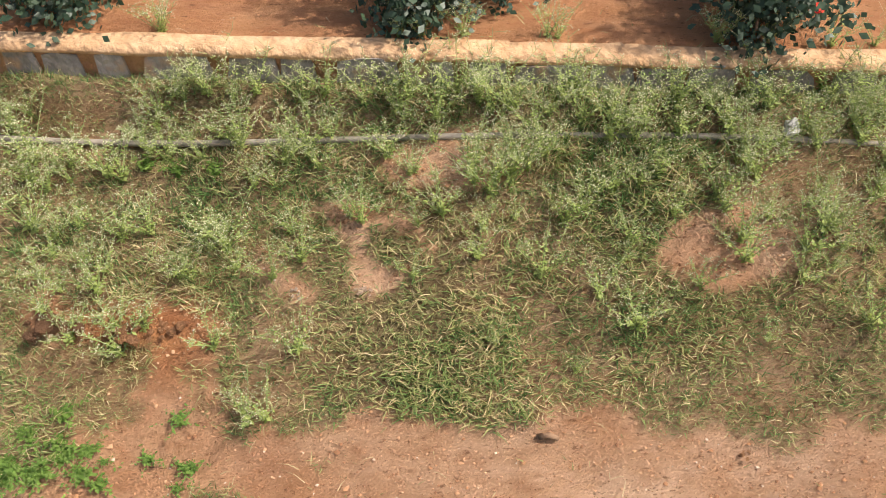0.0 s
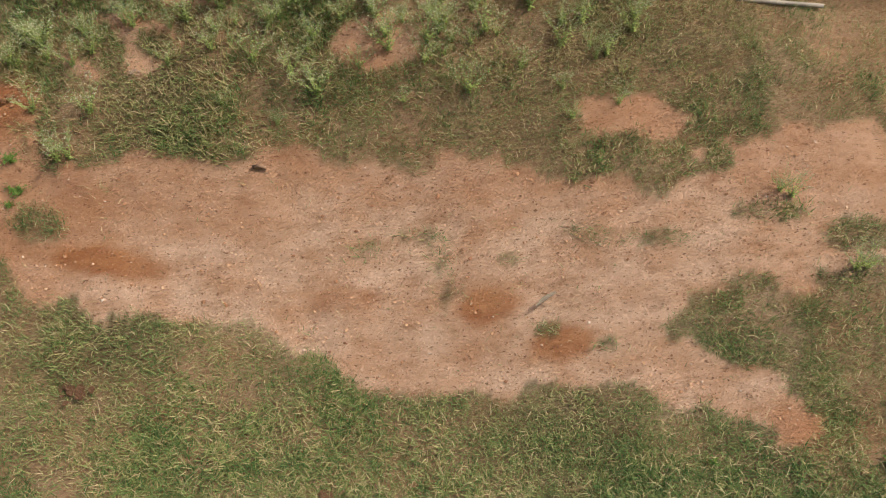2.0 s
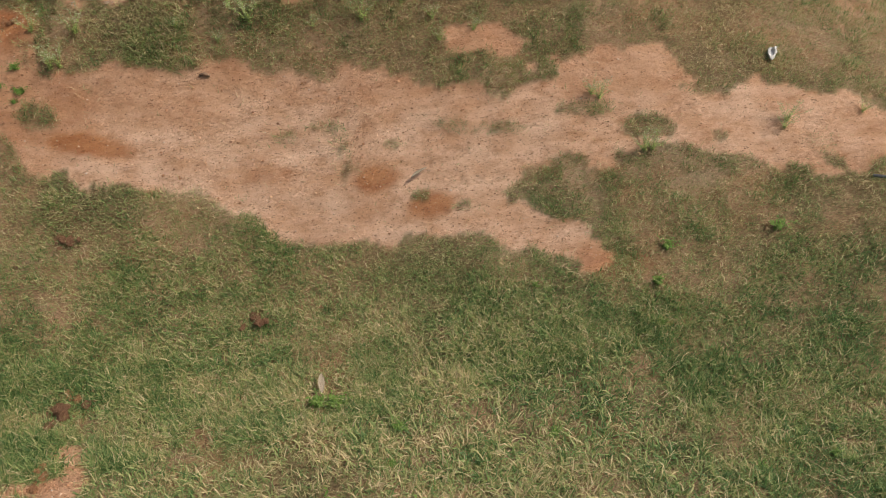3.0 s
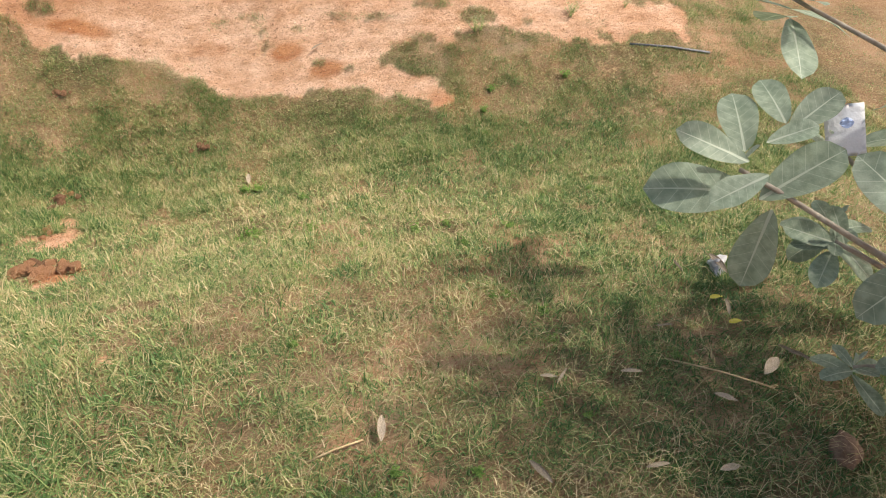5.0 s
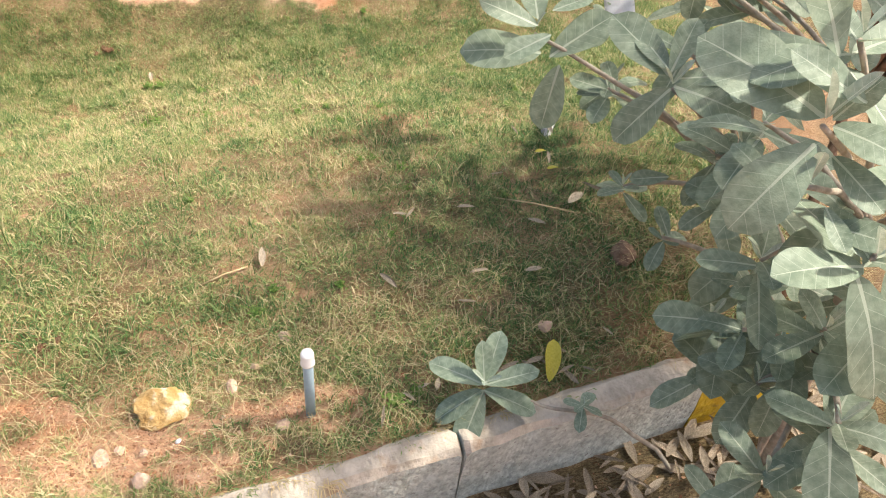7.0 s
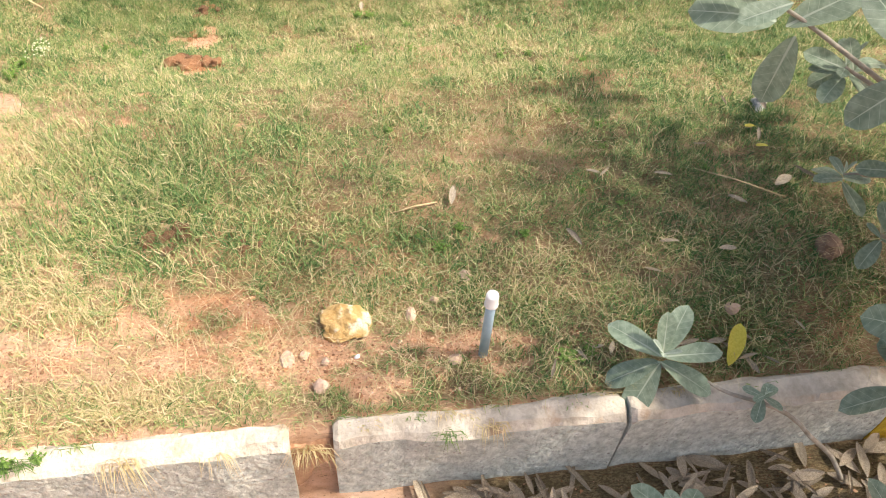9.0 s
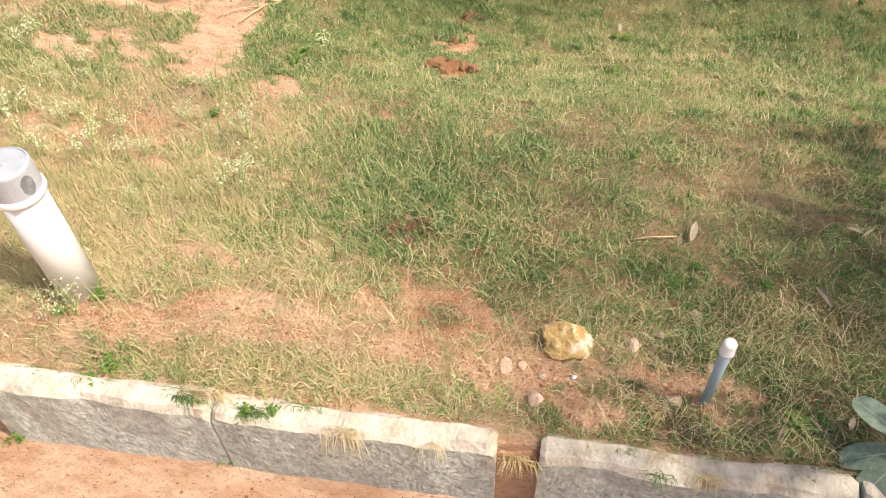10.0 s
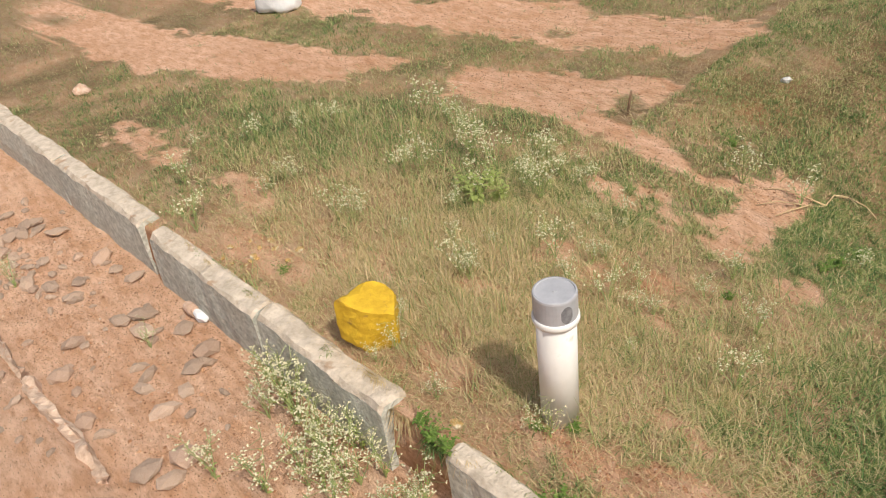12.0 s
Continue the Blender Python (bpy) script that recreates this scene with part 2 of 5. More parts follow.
def lathe(bm, profile, sides=32):
    """A turned solid from (radius, height) pairs, closed at both ends."""
    rings = [[bm.verts.new((r * math.cos(k / sides * math.tau), r * math.sin(k / sides * math.tau), z)) for k in range(sides)] for r, z in profile]
    for r0, r1 in zip(rings, rings[1:]):
        for k in range(sides):
            bm.faces.new((r0[k], r0[(k + 1) % sides], r1[(k + 1) % sides], r1[k]))
    bm.faces.new(rings[0][::-1])
    bm.faces.new(rings[-1])


def rock(bm, sx, sy, sz, seed, rough=0.25, sub=3, flat=0.0):
    """An uneven stone: a facetted ball, pushed by noise; flat > 0 cuts facets into it."""
    made = bmesh.ops.create_icosphere(bm, subdivisions=sub, radius=1.0)["verts"]
    rnd = random.Random(seed)
    cuts = [(Vector((rnd.uniform(-1, 1), rnd.uniform(-1, 1), rnd.uniform(-0.7, 1))).normalized(), rnd.uniform(0.55, 0.85)) for _ in range(9)]
    off = Vector((seed * 3.7, seed * 1.3, seed * 2.1))
    for v in made:
        p = v.co.copy()
        if flat:
            for nrm, d in cuts:
                over = p.dot(nrm) - d
                if over > 0:
                    p -= nrm * over * flat
        p *= 1 + rough * noise.noise(p * 1.6 + off) + rough * 0.35 * noise.noise(p * 5 + off)
        v.co = Vector((p.x * sx, p.y * sy, p.z * sz))


def fractal(x, y, scale, seed=0.0, octaves=3):
    """Smooth noise over arrays, between about -1 and 1."""
    rs = np.random.RandomState(int(abs(seed) * 100) + 7 + (500 if seed < 0 else 0))
    out, amp = 0, 1.0
    for _ in range(octaves):
        s = 0
        for _ in range(5):
            a, ph, k = rs.uniform(0, math.tau), rs.uniform(0, math.tau), rs.uniform(0.7, 1.4) * scale
            a2, ph2 = rs.uniform(0, math.tau), rs.uniform(0, math.tau)
            s = s + np.sin((x * math.cos(a) + y * math.sin(a)) * k + ph + 1.3 * np.sin((x * math.cos(a2) + y * math.sin(a2)) * k * 0.7 + ph2))
        out = out + amp * s / 3.0
        amp, scale = amp * 0.55, scale * 2.1
    return out / 1.6


# ---------------------------------------------------------------- the lie of the land
# Low rises and hollows of the plot, one weight per cell, rows from the kerb away.
RELIEF = [0.002, 0.03, 0.096, 0.004, 0.072, 0.091, -0.014,
          -0.011, 0.044, 0.007, -0.138, 0.016, -0.034, -0.006,
          0.001, 0.005, -0.026, 0.181, 0.036, -0.149, 0.069,
          0.036, 0.02, 0.003, -0.241, -0.339, 0.076, 0.141,
          -0.009, -0.011, 0.039, -0.066, 0.216, 0.325, 0.105,
          -0.009, -0.032, 0.023, 0.121, 0.228, 0.109, 0.021]
KX, KY = 0.440, 0.898          # from the kerb into the plot
DRAIN = -0.225                 # floor of the drain
WX, WY = 0.577, 0.817          # from the stone wall into the bed behind it


def kerb_side(x, y):
    return x * KX + (y - 0.93) * KY


def wall_side(x, y):
    return (x - 1.38) * WX + (y - 3.62) * WY


def wall_along(x, y):
    return (x - 1.38) * WY - (y - 3.62) * WX


def wall_top(s):
    return 0.508 - 0.030 * s


def smooth(a, lo, hi):
    t = np.clip((a - lo) / (hi - lo), 0, 1)
    return t * t * (3 - 2 * t)


def plot_z(x, y):
    x, y = np.asarray(x, float), np.asarray(y, float)
    z = np.zeros(np.broadcast(x, y).shape)
    for k, w in enumerate(RELIEF):
        cx, cy = -1.6 + 0.8 * (k % 7), 0.4 + 0.7 * (k // 7)
        z = z + w * np.exp(-((x - cx) ** 2 + (y - cy) ** 2) / 0.72)
    z = z + 0.12 * np.exp(-((x - 1.0) ** 2 + (y - 3.75) ** 2) / 0.097)
    near = smooth(kerb_side(x, y), 0.0, 0.22)
    z = z * near + 0.004 * (1 - near)
    s = wall_along(x, y)
    foot = smooth(wall_side(x, y), -0.06, -0.01) * smooth(s, -0.9, -0.3) * (1 - smooth(s, 1.5, 2.4))
    z = z * (1 - foot) + (wall_top(s) - 0.045) * foot
    raised = smooth(wall_side(x, y), 0.0, 0.03) * smooth(wall_along(x, y), -0.9, -0.45) * (1 - smooth(wall_along(x, y), 2.2, 3.2))
    return z * (1 - raised) + (wall_top(s) - 0.003) * raised


def ground_z(x, y):
    """Height of the ground anywhere: plot, drain and the strip beyond it."""
    d = kerb_side(x, y)
    z = plot_z(x, y)
    low = DRAIN + 0.05 * smooth(-d, 0.66, 0.72)
    inside = smooth(d, -0.045, -0.03)
    z = z * inside + low * (1 - inside)
    return z + 0.006 * fractal(x, y, 9.0, 1.0) + 0.0025 * fractal(x, y, 40.0, 2.0) + 0.0030 * fractal(0.38 * x - 0.24 * y, 0.85 * x + 1.36 * y, 42.0, 19.0, 2)


def spot(x, y):
    return float(ground_z(np.array([x]), np.array([y]))[0])


def region(x, y, corners, soft=0.05, wobble=0.05, seed=0.0):
    """1 inside an outline, 0 outside, with an uneven, soft edge."""
    x = x + wobble * fractal(x, y, 11.0, seed + 3)
    y = y + wobble * fractal(x, y, 11.0, seed + 4)
    best, inside = np.full(x.shape, 9.0), np.zeros(x.shape, bool)
    for (ax, ay), (bx, by) in zip(corners, corners[1:] + corners[:1]):
        ex, ey = bx - ax, by - ay
        t = np.clip(((x - ax) * ex + (y - ay) * ey) / (ex * ex + ey * ey), 0, 1)
        best = np.minimum(best, np.hypot(x - ax - t * ex, y - ay - t * ey))
        cross = ((ay > y) != (by > y)) & (x < (bx - ax) * (y - ay) / (by - ay + 1e-12) + ax)
        inside ^= cross
    return smooth(np.where(inside, best, -best), -soft, soft)


def blot(x, y, cx, cy, rx, ry, turn=0.0, wobble=0.42, seed=0.0):
    """1 in the middle of an uneven oval, fading to 0 at its rim."""
    c, s = math.cos(radians(turn)), math.sin(radians(turn))
    u, v = ((x - cx) * c + (y - cy) * s) / rx, (-(x - cx) * s + (y - cy) * c) / ry
    r = np.hypot(u, v)
    near = r < 2.2
    out = np.zeros(r.shape)
    out[near] = 1 - smooth(r[near] + wobble * fractal(x[near], y[near], 14.0, seed + cx), 0.55, 1.1)
    return out


def bare_earth(x, y):
    """Where nothing grows: 1 bare, 0 covered."""
    b = region(x, y, [(1.05, 3.34), (1.37, 3.20), (1.66, 3.03), (1.95, 2.80), (2.25, 2.56), (2.49, 2.31), (2.40, 2.20), (2.23, 2.36), (2.12, 2.36),
                      (2.28, 2.06), (2.20, 2.05), (1.97, 2.35), (1.73, 2.55), (1.52, 2.79), (1.33, 2.96), (1.15, 3.20)], 0.035, 0.03, 1)
    b = np.maximum(b, 0.95 * region(x, y, [(2.25, 2.48), (2.59, 2.42), (2.88, 2.13), (3.2, 1.80), (3.1, 1.68), (2.75, 1.95), (2.55, 2.18), (2.36, 2.24)], 0.06, 0.05, 2))
    b = np.maximum(b, 0.95 * region(x, y, [(-5.0, 4.1), (-3.4, 3.38), (-2.0, 3.32), (-0.9, 3.12), (-0.22, 2.62), (0.08, 2.62), (0.04, 2.95), (-0.4, 3.5), (-1.9, 3.72), (-3.4, 3.9), (-5.0, 4.6)], 0.07, 0.08, 3))
    b = np.maximum(b, 0.95 * region(x, y, [(-6.0, 5.0), (-3.0, 4.35), (-1.8, 4.15), (-0.4, 3.72), (0.1, 3.75), (-0.05, 4.1), (-2.0, 4.9), (-6.0, 6.2)], 0.08, 0.08, 4))
    for cx, cy, rx, ry, turn, k in ((1.60, 3.25, 0.17, 0.055, -35, 0.7), (1.72, 3.27, 0.13, 0.03, -35, 0.6), (1.97, 2.99, 0.12, 0.04, -35, 0.6), (1.27, 3.38, 0.12, 0.05, -35, 0.9),
                                (1.28, 3.24, 0.10, 0.10, -35, 0.8), (2.3, 2.62, 0.14, 0.05, -35, 0.7),
                                (0.08, 2.48, 0.14, 0.42, -20, 0.85), (0.20, 2.10, 0.12, 0.10, 0, 0.7), (-0.22, 1.99, 0.20, 0.09, -10, 0.45), (0.40, 1.05, 0.20, 0.10, -26, 0.45), (-0.09, 1.38, 0.14, 0.09, -20, 0.45),
                                (0.62, 0.80, 0.42, 0.10, -26, 0.7), (0.95, 0.62, 0.30, 0.09, -26, 0.65), (0.55, 1.88, 0.10, 0.08, 0, 0.35), (0.84, 2.15, 0.10, 0.09, 0, 0.6), (0.62, 1.98, 0.16, 0.05, 30, 0.3),
                                (-1.9, 2.25, 0.25, 0.12, -26, 0.8), (-1.62, 1.88, 0.22, 0.09, -26, 0.9), (-2.6, 2.55, 0.5, 0.12, -26, 0.7), (0.92, 2.42, 0.12, 0.10, 0, 0.6), (0.80, 1.62, 0.08, 0.05, 0, 0.5),
                                (-0.30, 1.24, 0.24, 0.09, -26, 0.75), (0.02, 1.16, 0.22, 0.09, -26, 0.6), (-0.72, 1.48, 0.16, 0.10, 10, 0.5), (-0.45, 2.02, 0.24, 0.10, -20, 0.55), (-0.10, 1.80, 0.20, 0.08, -26, 0.5), (-1.45, 1.82, 0.30, 0.10, -26, 0.8), (-0.62, 1.75, 0.22, 0.12, -20, 0.5), (-1.15, 1.85, 0.20, 0.10, -26, 0.5), (-0.35, 2.45, 0.25, 0.12, -20, 0.6), (1.12, 0.92, 0.10, 0.05, 20, 0.25), (1.05, 1.30, 0.07, 0.05, 0, 0.2), (1.45, 0.55, 0.15, 0.05, -26, 0.2)):
        b = np.maximum(b, k * blot(x, y, cx, cy, rx, ry, turn))
    edge = 4 * b * (1 - b)
    b = np.clip(b + edge * (0.55 * fractal(x, y, 30.0, 21.0, 2) + 0.45 * fractal(x, y, 85.0, 22.0, 1)), 0, 1)
    b = smooth(b, 0.22, 0.78)
    # Low tufts that hold on in the trodden earth.
    for cx, cy, rx, ry, k in ((1.285, 3.145, 0.085, 0.035, 0.9), (1.99, 2.60, 0.05, 0.018, 0.7), (1.772, 2.778, 0.04, 0.018, 0.6), (1.985, 2.468, 0.035, 0.016, 0.9), (2.56, 2.21, 0.08, 0.03, 0.9),
                              (2.97, 2.05, 0.08, 0.03, 0.9), (3.14, 1.95, 0.09, 0.035, 0.9), (2.22, 2.46, 0.12, 0.016, 0.6), (2.34, 2.28, 0.10, 0.02, 0.7), (2.12, 2.55, 0.07, 0.014, 0.6), (1.42, 3.12, 0.03, 0.012, 0.7),
                              (1.62, 2.74, 0.03, 0.012, 0.5), (1.86, 2.74, 0.05, 0.010, 0.5), (2.42, 2.36, 0.10, 0.02, 0.6), (2.70, 2.22, 0.08, 0.02, 0.6), (2.06, 2.38, 0.05, 0.015, 0.6)):
        b = b * (1 - k * blot(x, y, cx, cy, rx, ry, -36, 0.5, 2.0))
    b = b * (1 - 0.8 * smooth(fractal(x, y, 4.5, 25.0, 3), 0.25, 0.55) * (1 - smooth(x, 0.2, 0.7)) * smooth(y, 2.4, 2.7))
    b = b * (1 - 0.45 * smooth(fractal(x, y, 16.0, 23.0, 2), 0.45, 0.9))
    b = np.maximum(b, smooth(wall_side(x, y), -0.005, 0.01) * smooth(wall_along(x, y), -0.9, -0.5))
    return np.maximum(b, 1 - smooth(kerb_side(x, y), -0.02, 0.035 + 0.03 * fractal(x, y, 20.0, 24.0, 2)))


def dryness(x, y):
    """0 fresh green, 1 straw."""
    d = 0.39 + 0.12 * fractal(x, y, 3.2, 5.0) + 0.15 * fractal(x, y, 13.0, 6.0, 2)
    for cx, cy, rx, ry, k in ((-0.95, 2.05, 0.9, 0.65, 0.36), (-0.2, 1.4, 0.5, 0.3, 0.24), (0.3, 1.0, 0.4, 0.25, 0.25), (1.55, 1.15, 0.35, 0.3, 0.08), (1.9, 1.7, 0.5, 0.5, 0.05),
                              (1.45, 2.35, 0.75, 0.45, 0.03), (-0.55, 1.62, 0.5, 0.35, 0.34), (-1.1, 1.9, 0.4, 0.3, 0.12), (1.5, 3.15, 0.3, 0.2, -0.04), (1.95, 2.9, 0.3, 0.12, -0.02), (1.1, 3.3, 0.25, 0.2, 0.06),
                              (2.0, 0.75, 0.5, 0.4, -0.22), (1.6, 0.45, 0.5, 0.3, -0.20), (1.2, 0.9, 0.4, 0.35, -0.10), (2.2, 2.0, 0.3, 0.2, -0.06), (0.35, 1.40, 0.4, 0.3, -0.20), (-1.6, 2.75, 0.6, 0.3, -0.18), (2.4, 1.6, 0.6, 0.5, -0.16), (-3.3, 3.0, 0.8, 0.5, -0.15), (-1.6, 4.05, 0.6, 0.2, -0.15),
                              (0.35, 2.35, 0.22, 0.3, -0.06), (0.7, 1.9, 0.3, 0.25, -0.08), (1.7, 3.42, 0.5, 0.12, -0.06), (2.1, 3.1, 0.3, 0.12, -0.08), (1.35, 3.55, 0.2, 0.2, -0.06)):
        d = d + k * np.exp(-(((x - cx) / rx) ** 2 + ((y - cy) / ry) ** 2))
    return np.clip(d, 0.05, 0.95)


def blade_length(x, y):
    """Mean length of the grass, in metres."""
    far = smooth(wall_side(x, y), -1.6, -0.6) * smooth(x, 0.6, 1.1)
    g = 0.035 * (1 - far) + 0.023 * far
    for cx, cy, rx, ry, k in ((-0.9, 2.0, 0.75, 0.45, 0.9), (-1.7, 2.75, 0.7, 0.35, 1.2), (0.25, 1.35, 0.35, 0.2, 0.5), (1.35, 2.62, 0.5, 0.25, 0.5), (1.75, 3.1, 0.35, 0.1, 0.5), (-0.6, 1.55, 0.35, 0.25, 0.55), (0.45, 1.55, 0.5, 0.35, 0.35), (1.9, 2.0, 0.3, 0.3, 0.3), (1.7, 3.4, 0.6, 0.12, 0.4)):
        g = g * (1 + k * np.exp(-(((x - cx) / rx) ** 2 + ((y - cy) / ry) ** 2)))
    return g


# ---------------------------------------------------------------- ground sheet
def stretch(lo, hi, step, reach):
    """Even steps from lo to hi, then growing ones out to the reach."""
    mid = np.arange(lo, hi + step / 2, step)
    out, s, at = [], step, 0.0
    while at < reach:
        s *= 1.35
        at += s
        out.append(at)
    out = np.array(out)
    return np.r_[lo - out[::-1], mid, hi + out]


def build_ground():
    # The sheet runs along the kerb, so that the drop into the drain lies on its lines.
    u = np.unique(np.r_[stretch(-4.6, 3.6, 0.024, 400.0), np.arange(-0.5, 2.6, 0.012)].round(4))
    v = np.r_[stretch(-1.0, -0.05, 0.03, 400.0)[:-12], np.arange(-0.044, -0.029, 0.0075), np.arange(-0.02, 4.2, 0.016)]
    v = np.unique(np.r_[v[v < -0.02], np.arange(-0.02, 1.2, 0.022), np.arange(1.2, 3.2, 0.011), np.arange(3.2, 4.2, 0.022), 4.2 + stretch(0, 0.01, 0.02, 400.0)[-25:]])
    U, V = np.meshgrid(u, v)
    X, Y = U * KY + V * KX, 0.93 - U * KX + V * KY
    Z = ground_z(X, Y)
    far = smooth(np.hypot(X, Y), 7, 20)
    Z = Z * (1 - far) + np.where(V < -0.04, DRAIN + 0.05, 0.0) * far
    x, y = X.ravel(), Y.ravel()
    bare = bare_earth(x, y)
    pale = np.clip(region(x, y, [(1.25, 3.12), (1.7, 2.85), (2.1, 2.62), (2.4, 2.3), (2.25, 2.08), (1.9, 2.4), (1.6, 2.72), (1.3, 3.0)], 0.10, 0.05, 8) * 0.95
                   + 0.55 * region(x, y, [(2.3, 2.45), (2.9, 2.1), (3.2, 1.7), (2.6, 2.1)], 0.1, 0.06, 9)
                   + 0.75 * (1 - smooth(kerb_side(x, y), -0.1, 0.0)) + 0.50 + 0.35 * (1 - smooth(x, 0.1, 0.6)) + 0.3 * fractal(x, y, 6.0, 9.0), 0, 1)
    orange = np.clip(sum(k * blot(x, y, *s) for *s, k in (
        (1.38, 3.02, 0.13, 0.028, -38, 0.9), (1.92, 2.56, 0.06, 0.03, -38, 0.9), (1.99, 2.44, 0.07, 0.035, -38, 0.9), (1.27, 3.37, 0.12, 0.06, -35, 0.9), (0.84, 2.17, 0.10, 0.07, 0, 0.9),
        (1.03, 2.56, 0.06, 0.05, 0, 0.8), (-0.22, 1.99, 0.22, 0.07, -10, 0.35), (0.1, 3.3, 0.3, 0.25, -30, 0.6), (2.27, 2.02, 0.10, 0.05, -50, 0.6), (1.7, 2.74, 0.10, 0.03, -38, 0.5)))
        + 0.35 * smooth(fractal(x, y, 5.0, 11.0), 0.2, 0.8) * (0.3 + 0.7 * smooth(x, 0.1, 0.6)) + 0.8 * smooth(wall_side(x, y), 0.01, 0.03) * smooth(wall_along(x, y), -0.9, -0.5), 0, 1) * (0.25 + 0.75 * smooth(kerb_side(x, y), -0.1, 0.0))
    litter = np.clip(smooth(1 - bare + 0.20 * fractal(x, y, 34.0, 13.0, 2) + 0.22 * fractal(x, y, 110.0, 17.0, 2), 0.48, 0.72) * (0.62 + 0.35 * fractal(x, y, 9.0, 12.0)) * (1 - 0.55 * (1 - smooth(x, 0.1, 0.8)) * (1 - smooth(y, 1.9, 2.4))), 0, 0.92) * smooth(kerb_side(x, y), 0, 0.05)
    # Drain floor by the shrub: leaf litter, its dark tone also standing in for shade.
    litter = np.maximum(litter, 0.9 * smooth(U.ravel(), 0.65, 1.0) * (1 - smooth(kerb_side(x, y), -0.05, -0.03)) * smooth(kerb_side(x, y), -0.66, -0.4))
    nu, nv = len(u), len(v)
    i = np.arange(nu * nv).reshape(nv, nu)
    quads = np.stack([i[:-1, :-1], i[:-1, 1:], i[1:, 1:], i[1:, :-1]], -1).reshape(-1, 4)
    ob = array_mesh("ground", np.stack([x, y, Z.ravel()], 1), quads.ravel(), np.full(len(quads), 4), EARTH,
                    {"pale": pale, "orange": orange, "litter": litter}, True)
    tagged(ob, "red earth plot with worn patches and a sunken drain", "ground", kind="structure")


build_ground()


# ---------------------------------------------------------------- grass
def blades(name, x, y, length, width, tone, lean, mat, seed, lift=0.0, curl=0.5, simple=False):
    """Curved, tapering blades of three joints each, rooted on the ground."""
    rs = np.random.RandomState(seed)
    n = len(x)
    z = ground_z(x, y) + lift - 0.002
    a = rs.uniform(0, math.tau, n)
    dx, dy = np.cos(a), np.sin(a)
    face = a + math.pi / 2 + rs.uniform(-0.6, 0.6, n)
    wx, wy = np.cos(face) * width / 2, np.sin(face) * width / 2
    root = np.stack([x, y, z], 1)
    side = np.stack([wx, wy, np.zeros(n)], 1)

    def at(f, bend):
        flat = length * f * np.sin(lean * bend)
        return root + np.stack([dx * flat, dy * flat, length * f * np.cos(lean * bend)], 1)

    if simple:
        t = at(1.0, 1.0)
        v = np.stack([root - side, root + side, t], 1).reshape(-1, 3)
        return array_mesh(name, v, np.arange(3 * n), np.full(n, 3), mat, {"tone": np.repeat(tone, 3)})
    m = at(0.5, 0.75)
    t = at(1.0, 1.0 + curl * rs.uniform(0, 0.6, n))
    v = np.stack([root - side, root + side, m + side * 0.8, m - side * 0.8, t], 1).reshape(-1, 3)
    base = np.arange(n)[:, None] * 5
    loops = (base + np.array([0, 1, 2, 3, 3, 2, 4])).ravel()
    counts = np.tile([4, 3], n)
    return array_mesh(name, v, loops, counts, mat, {"tone": np.repeat(tone, 5)})


def scatter(n, seed, u0, u1, v0, v1):
    """Random places in a strip along the kerb."""
    rs = np.random.RandomState(seed)
    u, v = rs.uniform(u0, u1, n), rs.uniform(v0, v1, n)
    return u * KY + v * KX, 0.93 - u * KX + v * KY, rs


def build_grass(name, label, strips, simple, seed, gap, scale=1.0):
    """strips: count of tries, then the strip along the kerb: from, to, near edge, far edge. gap: least cover between tufts."""
    xs, ys = [], []
    for k, (n, *strip) in enumerate(strips):
        x, y, rs = scatter(n, seed + k, *strip)
        bare = bare_earth(x, y)
        keep = rs.uniform(0, 1, n) > np.clip(bare * 1.25, 0, 0.994)
        tuft = 0.62 + 0.45 * fractal(x, y, 20.0, 14.0, 3) + 0.45 * fractal(x, y, 75.0, 15.0, 1)
        rank = (1 - smooth(x, 0.2, 0.8)) * (1 - smooth(y, 1.9, 2.4))
        tuft = tuft + (0.04 + 0.38 * rank) * fractal(x, y, 7.0, 18.0, 2) + 0.08 - 0.20 * rank + 0.12 * smooth(y, 2.0, 2.5) * (1 - smooth(x, 0.2, 0.8))
        keep &= rs.uniform(0, 1, n) < np.clip(tuft, gap, 1)
        xs.append(x[keep])
        ys.append(y[keep])
    x, y = np.concatenate(xs), np.concatenate(ys)
    rs = np.random.RandomState(seed + 57)
    n = len(x)
    d = dryness(x, y)
    tone = np.clip(d + rs.normal(0, 0.30, n) + 0.22 * fractal(x, y, 40.0, 16.0, 2), 0, 1)
    size = np.clip(0.85 + 0.30 * fractal(x, y, 26.0, 14.0, 2) + (0.30 - 0.20 * smooth(x, 0.3, 0.9)) * fractal(x, y, 7.0, 18.0, 2), 0.5, 1.6)
    length = scale * blade_length(x, y) * size * rs.uniform(0.45, 1.35, n)
    width = np.clip(length * 0.075, 0.0010, 0.0030) * rs.uniform(0.7, 1.3, n)
    close = smooth(wall_side(x, y), -1.1, -0.7) * smooth(x, 0.6, 1.1)
    width = width * (1 - 0.12 * close)
    far = smooth(wall_side(x, y), -1.9, -0.9) * smooth(x, 0.6, 1.1)
    lean = np.clip(rs.normal(1.02, 0.36, n), 0.1, 1.52)
    length = length * (0.88 - 0.05 * far - 0.10 * close)
    ob = blades(name, x, y, length, width, tone, lean, GRASS, seed + 58, simple=simple)
    tagged(ob, label, "grass", kind="stuff")


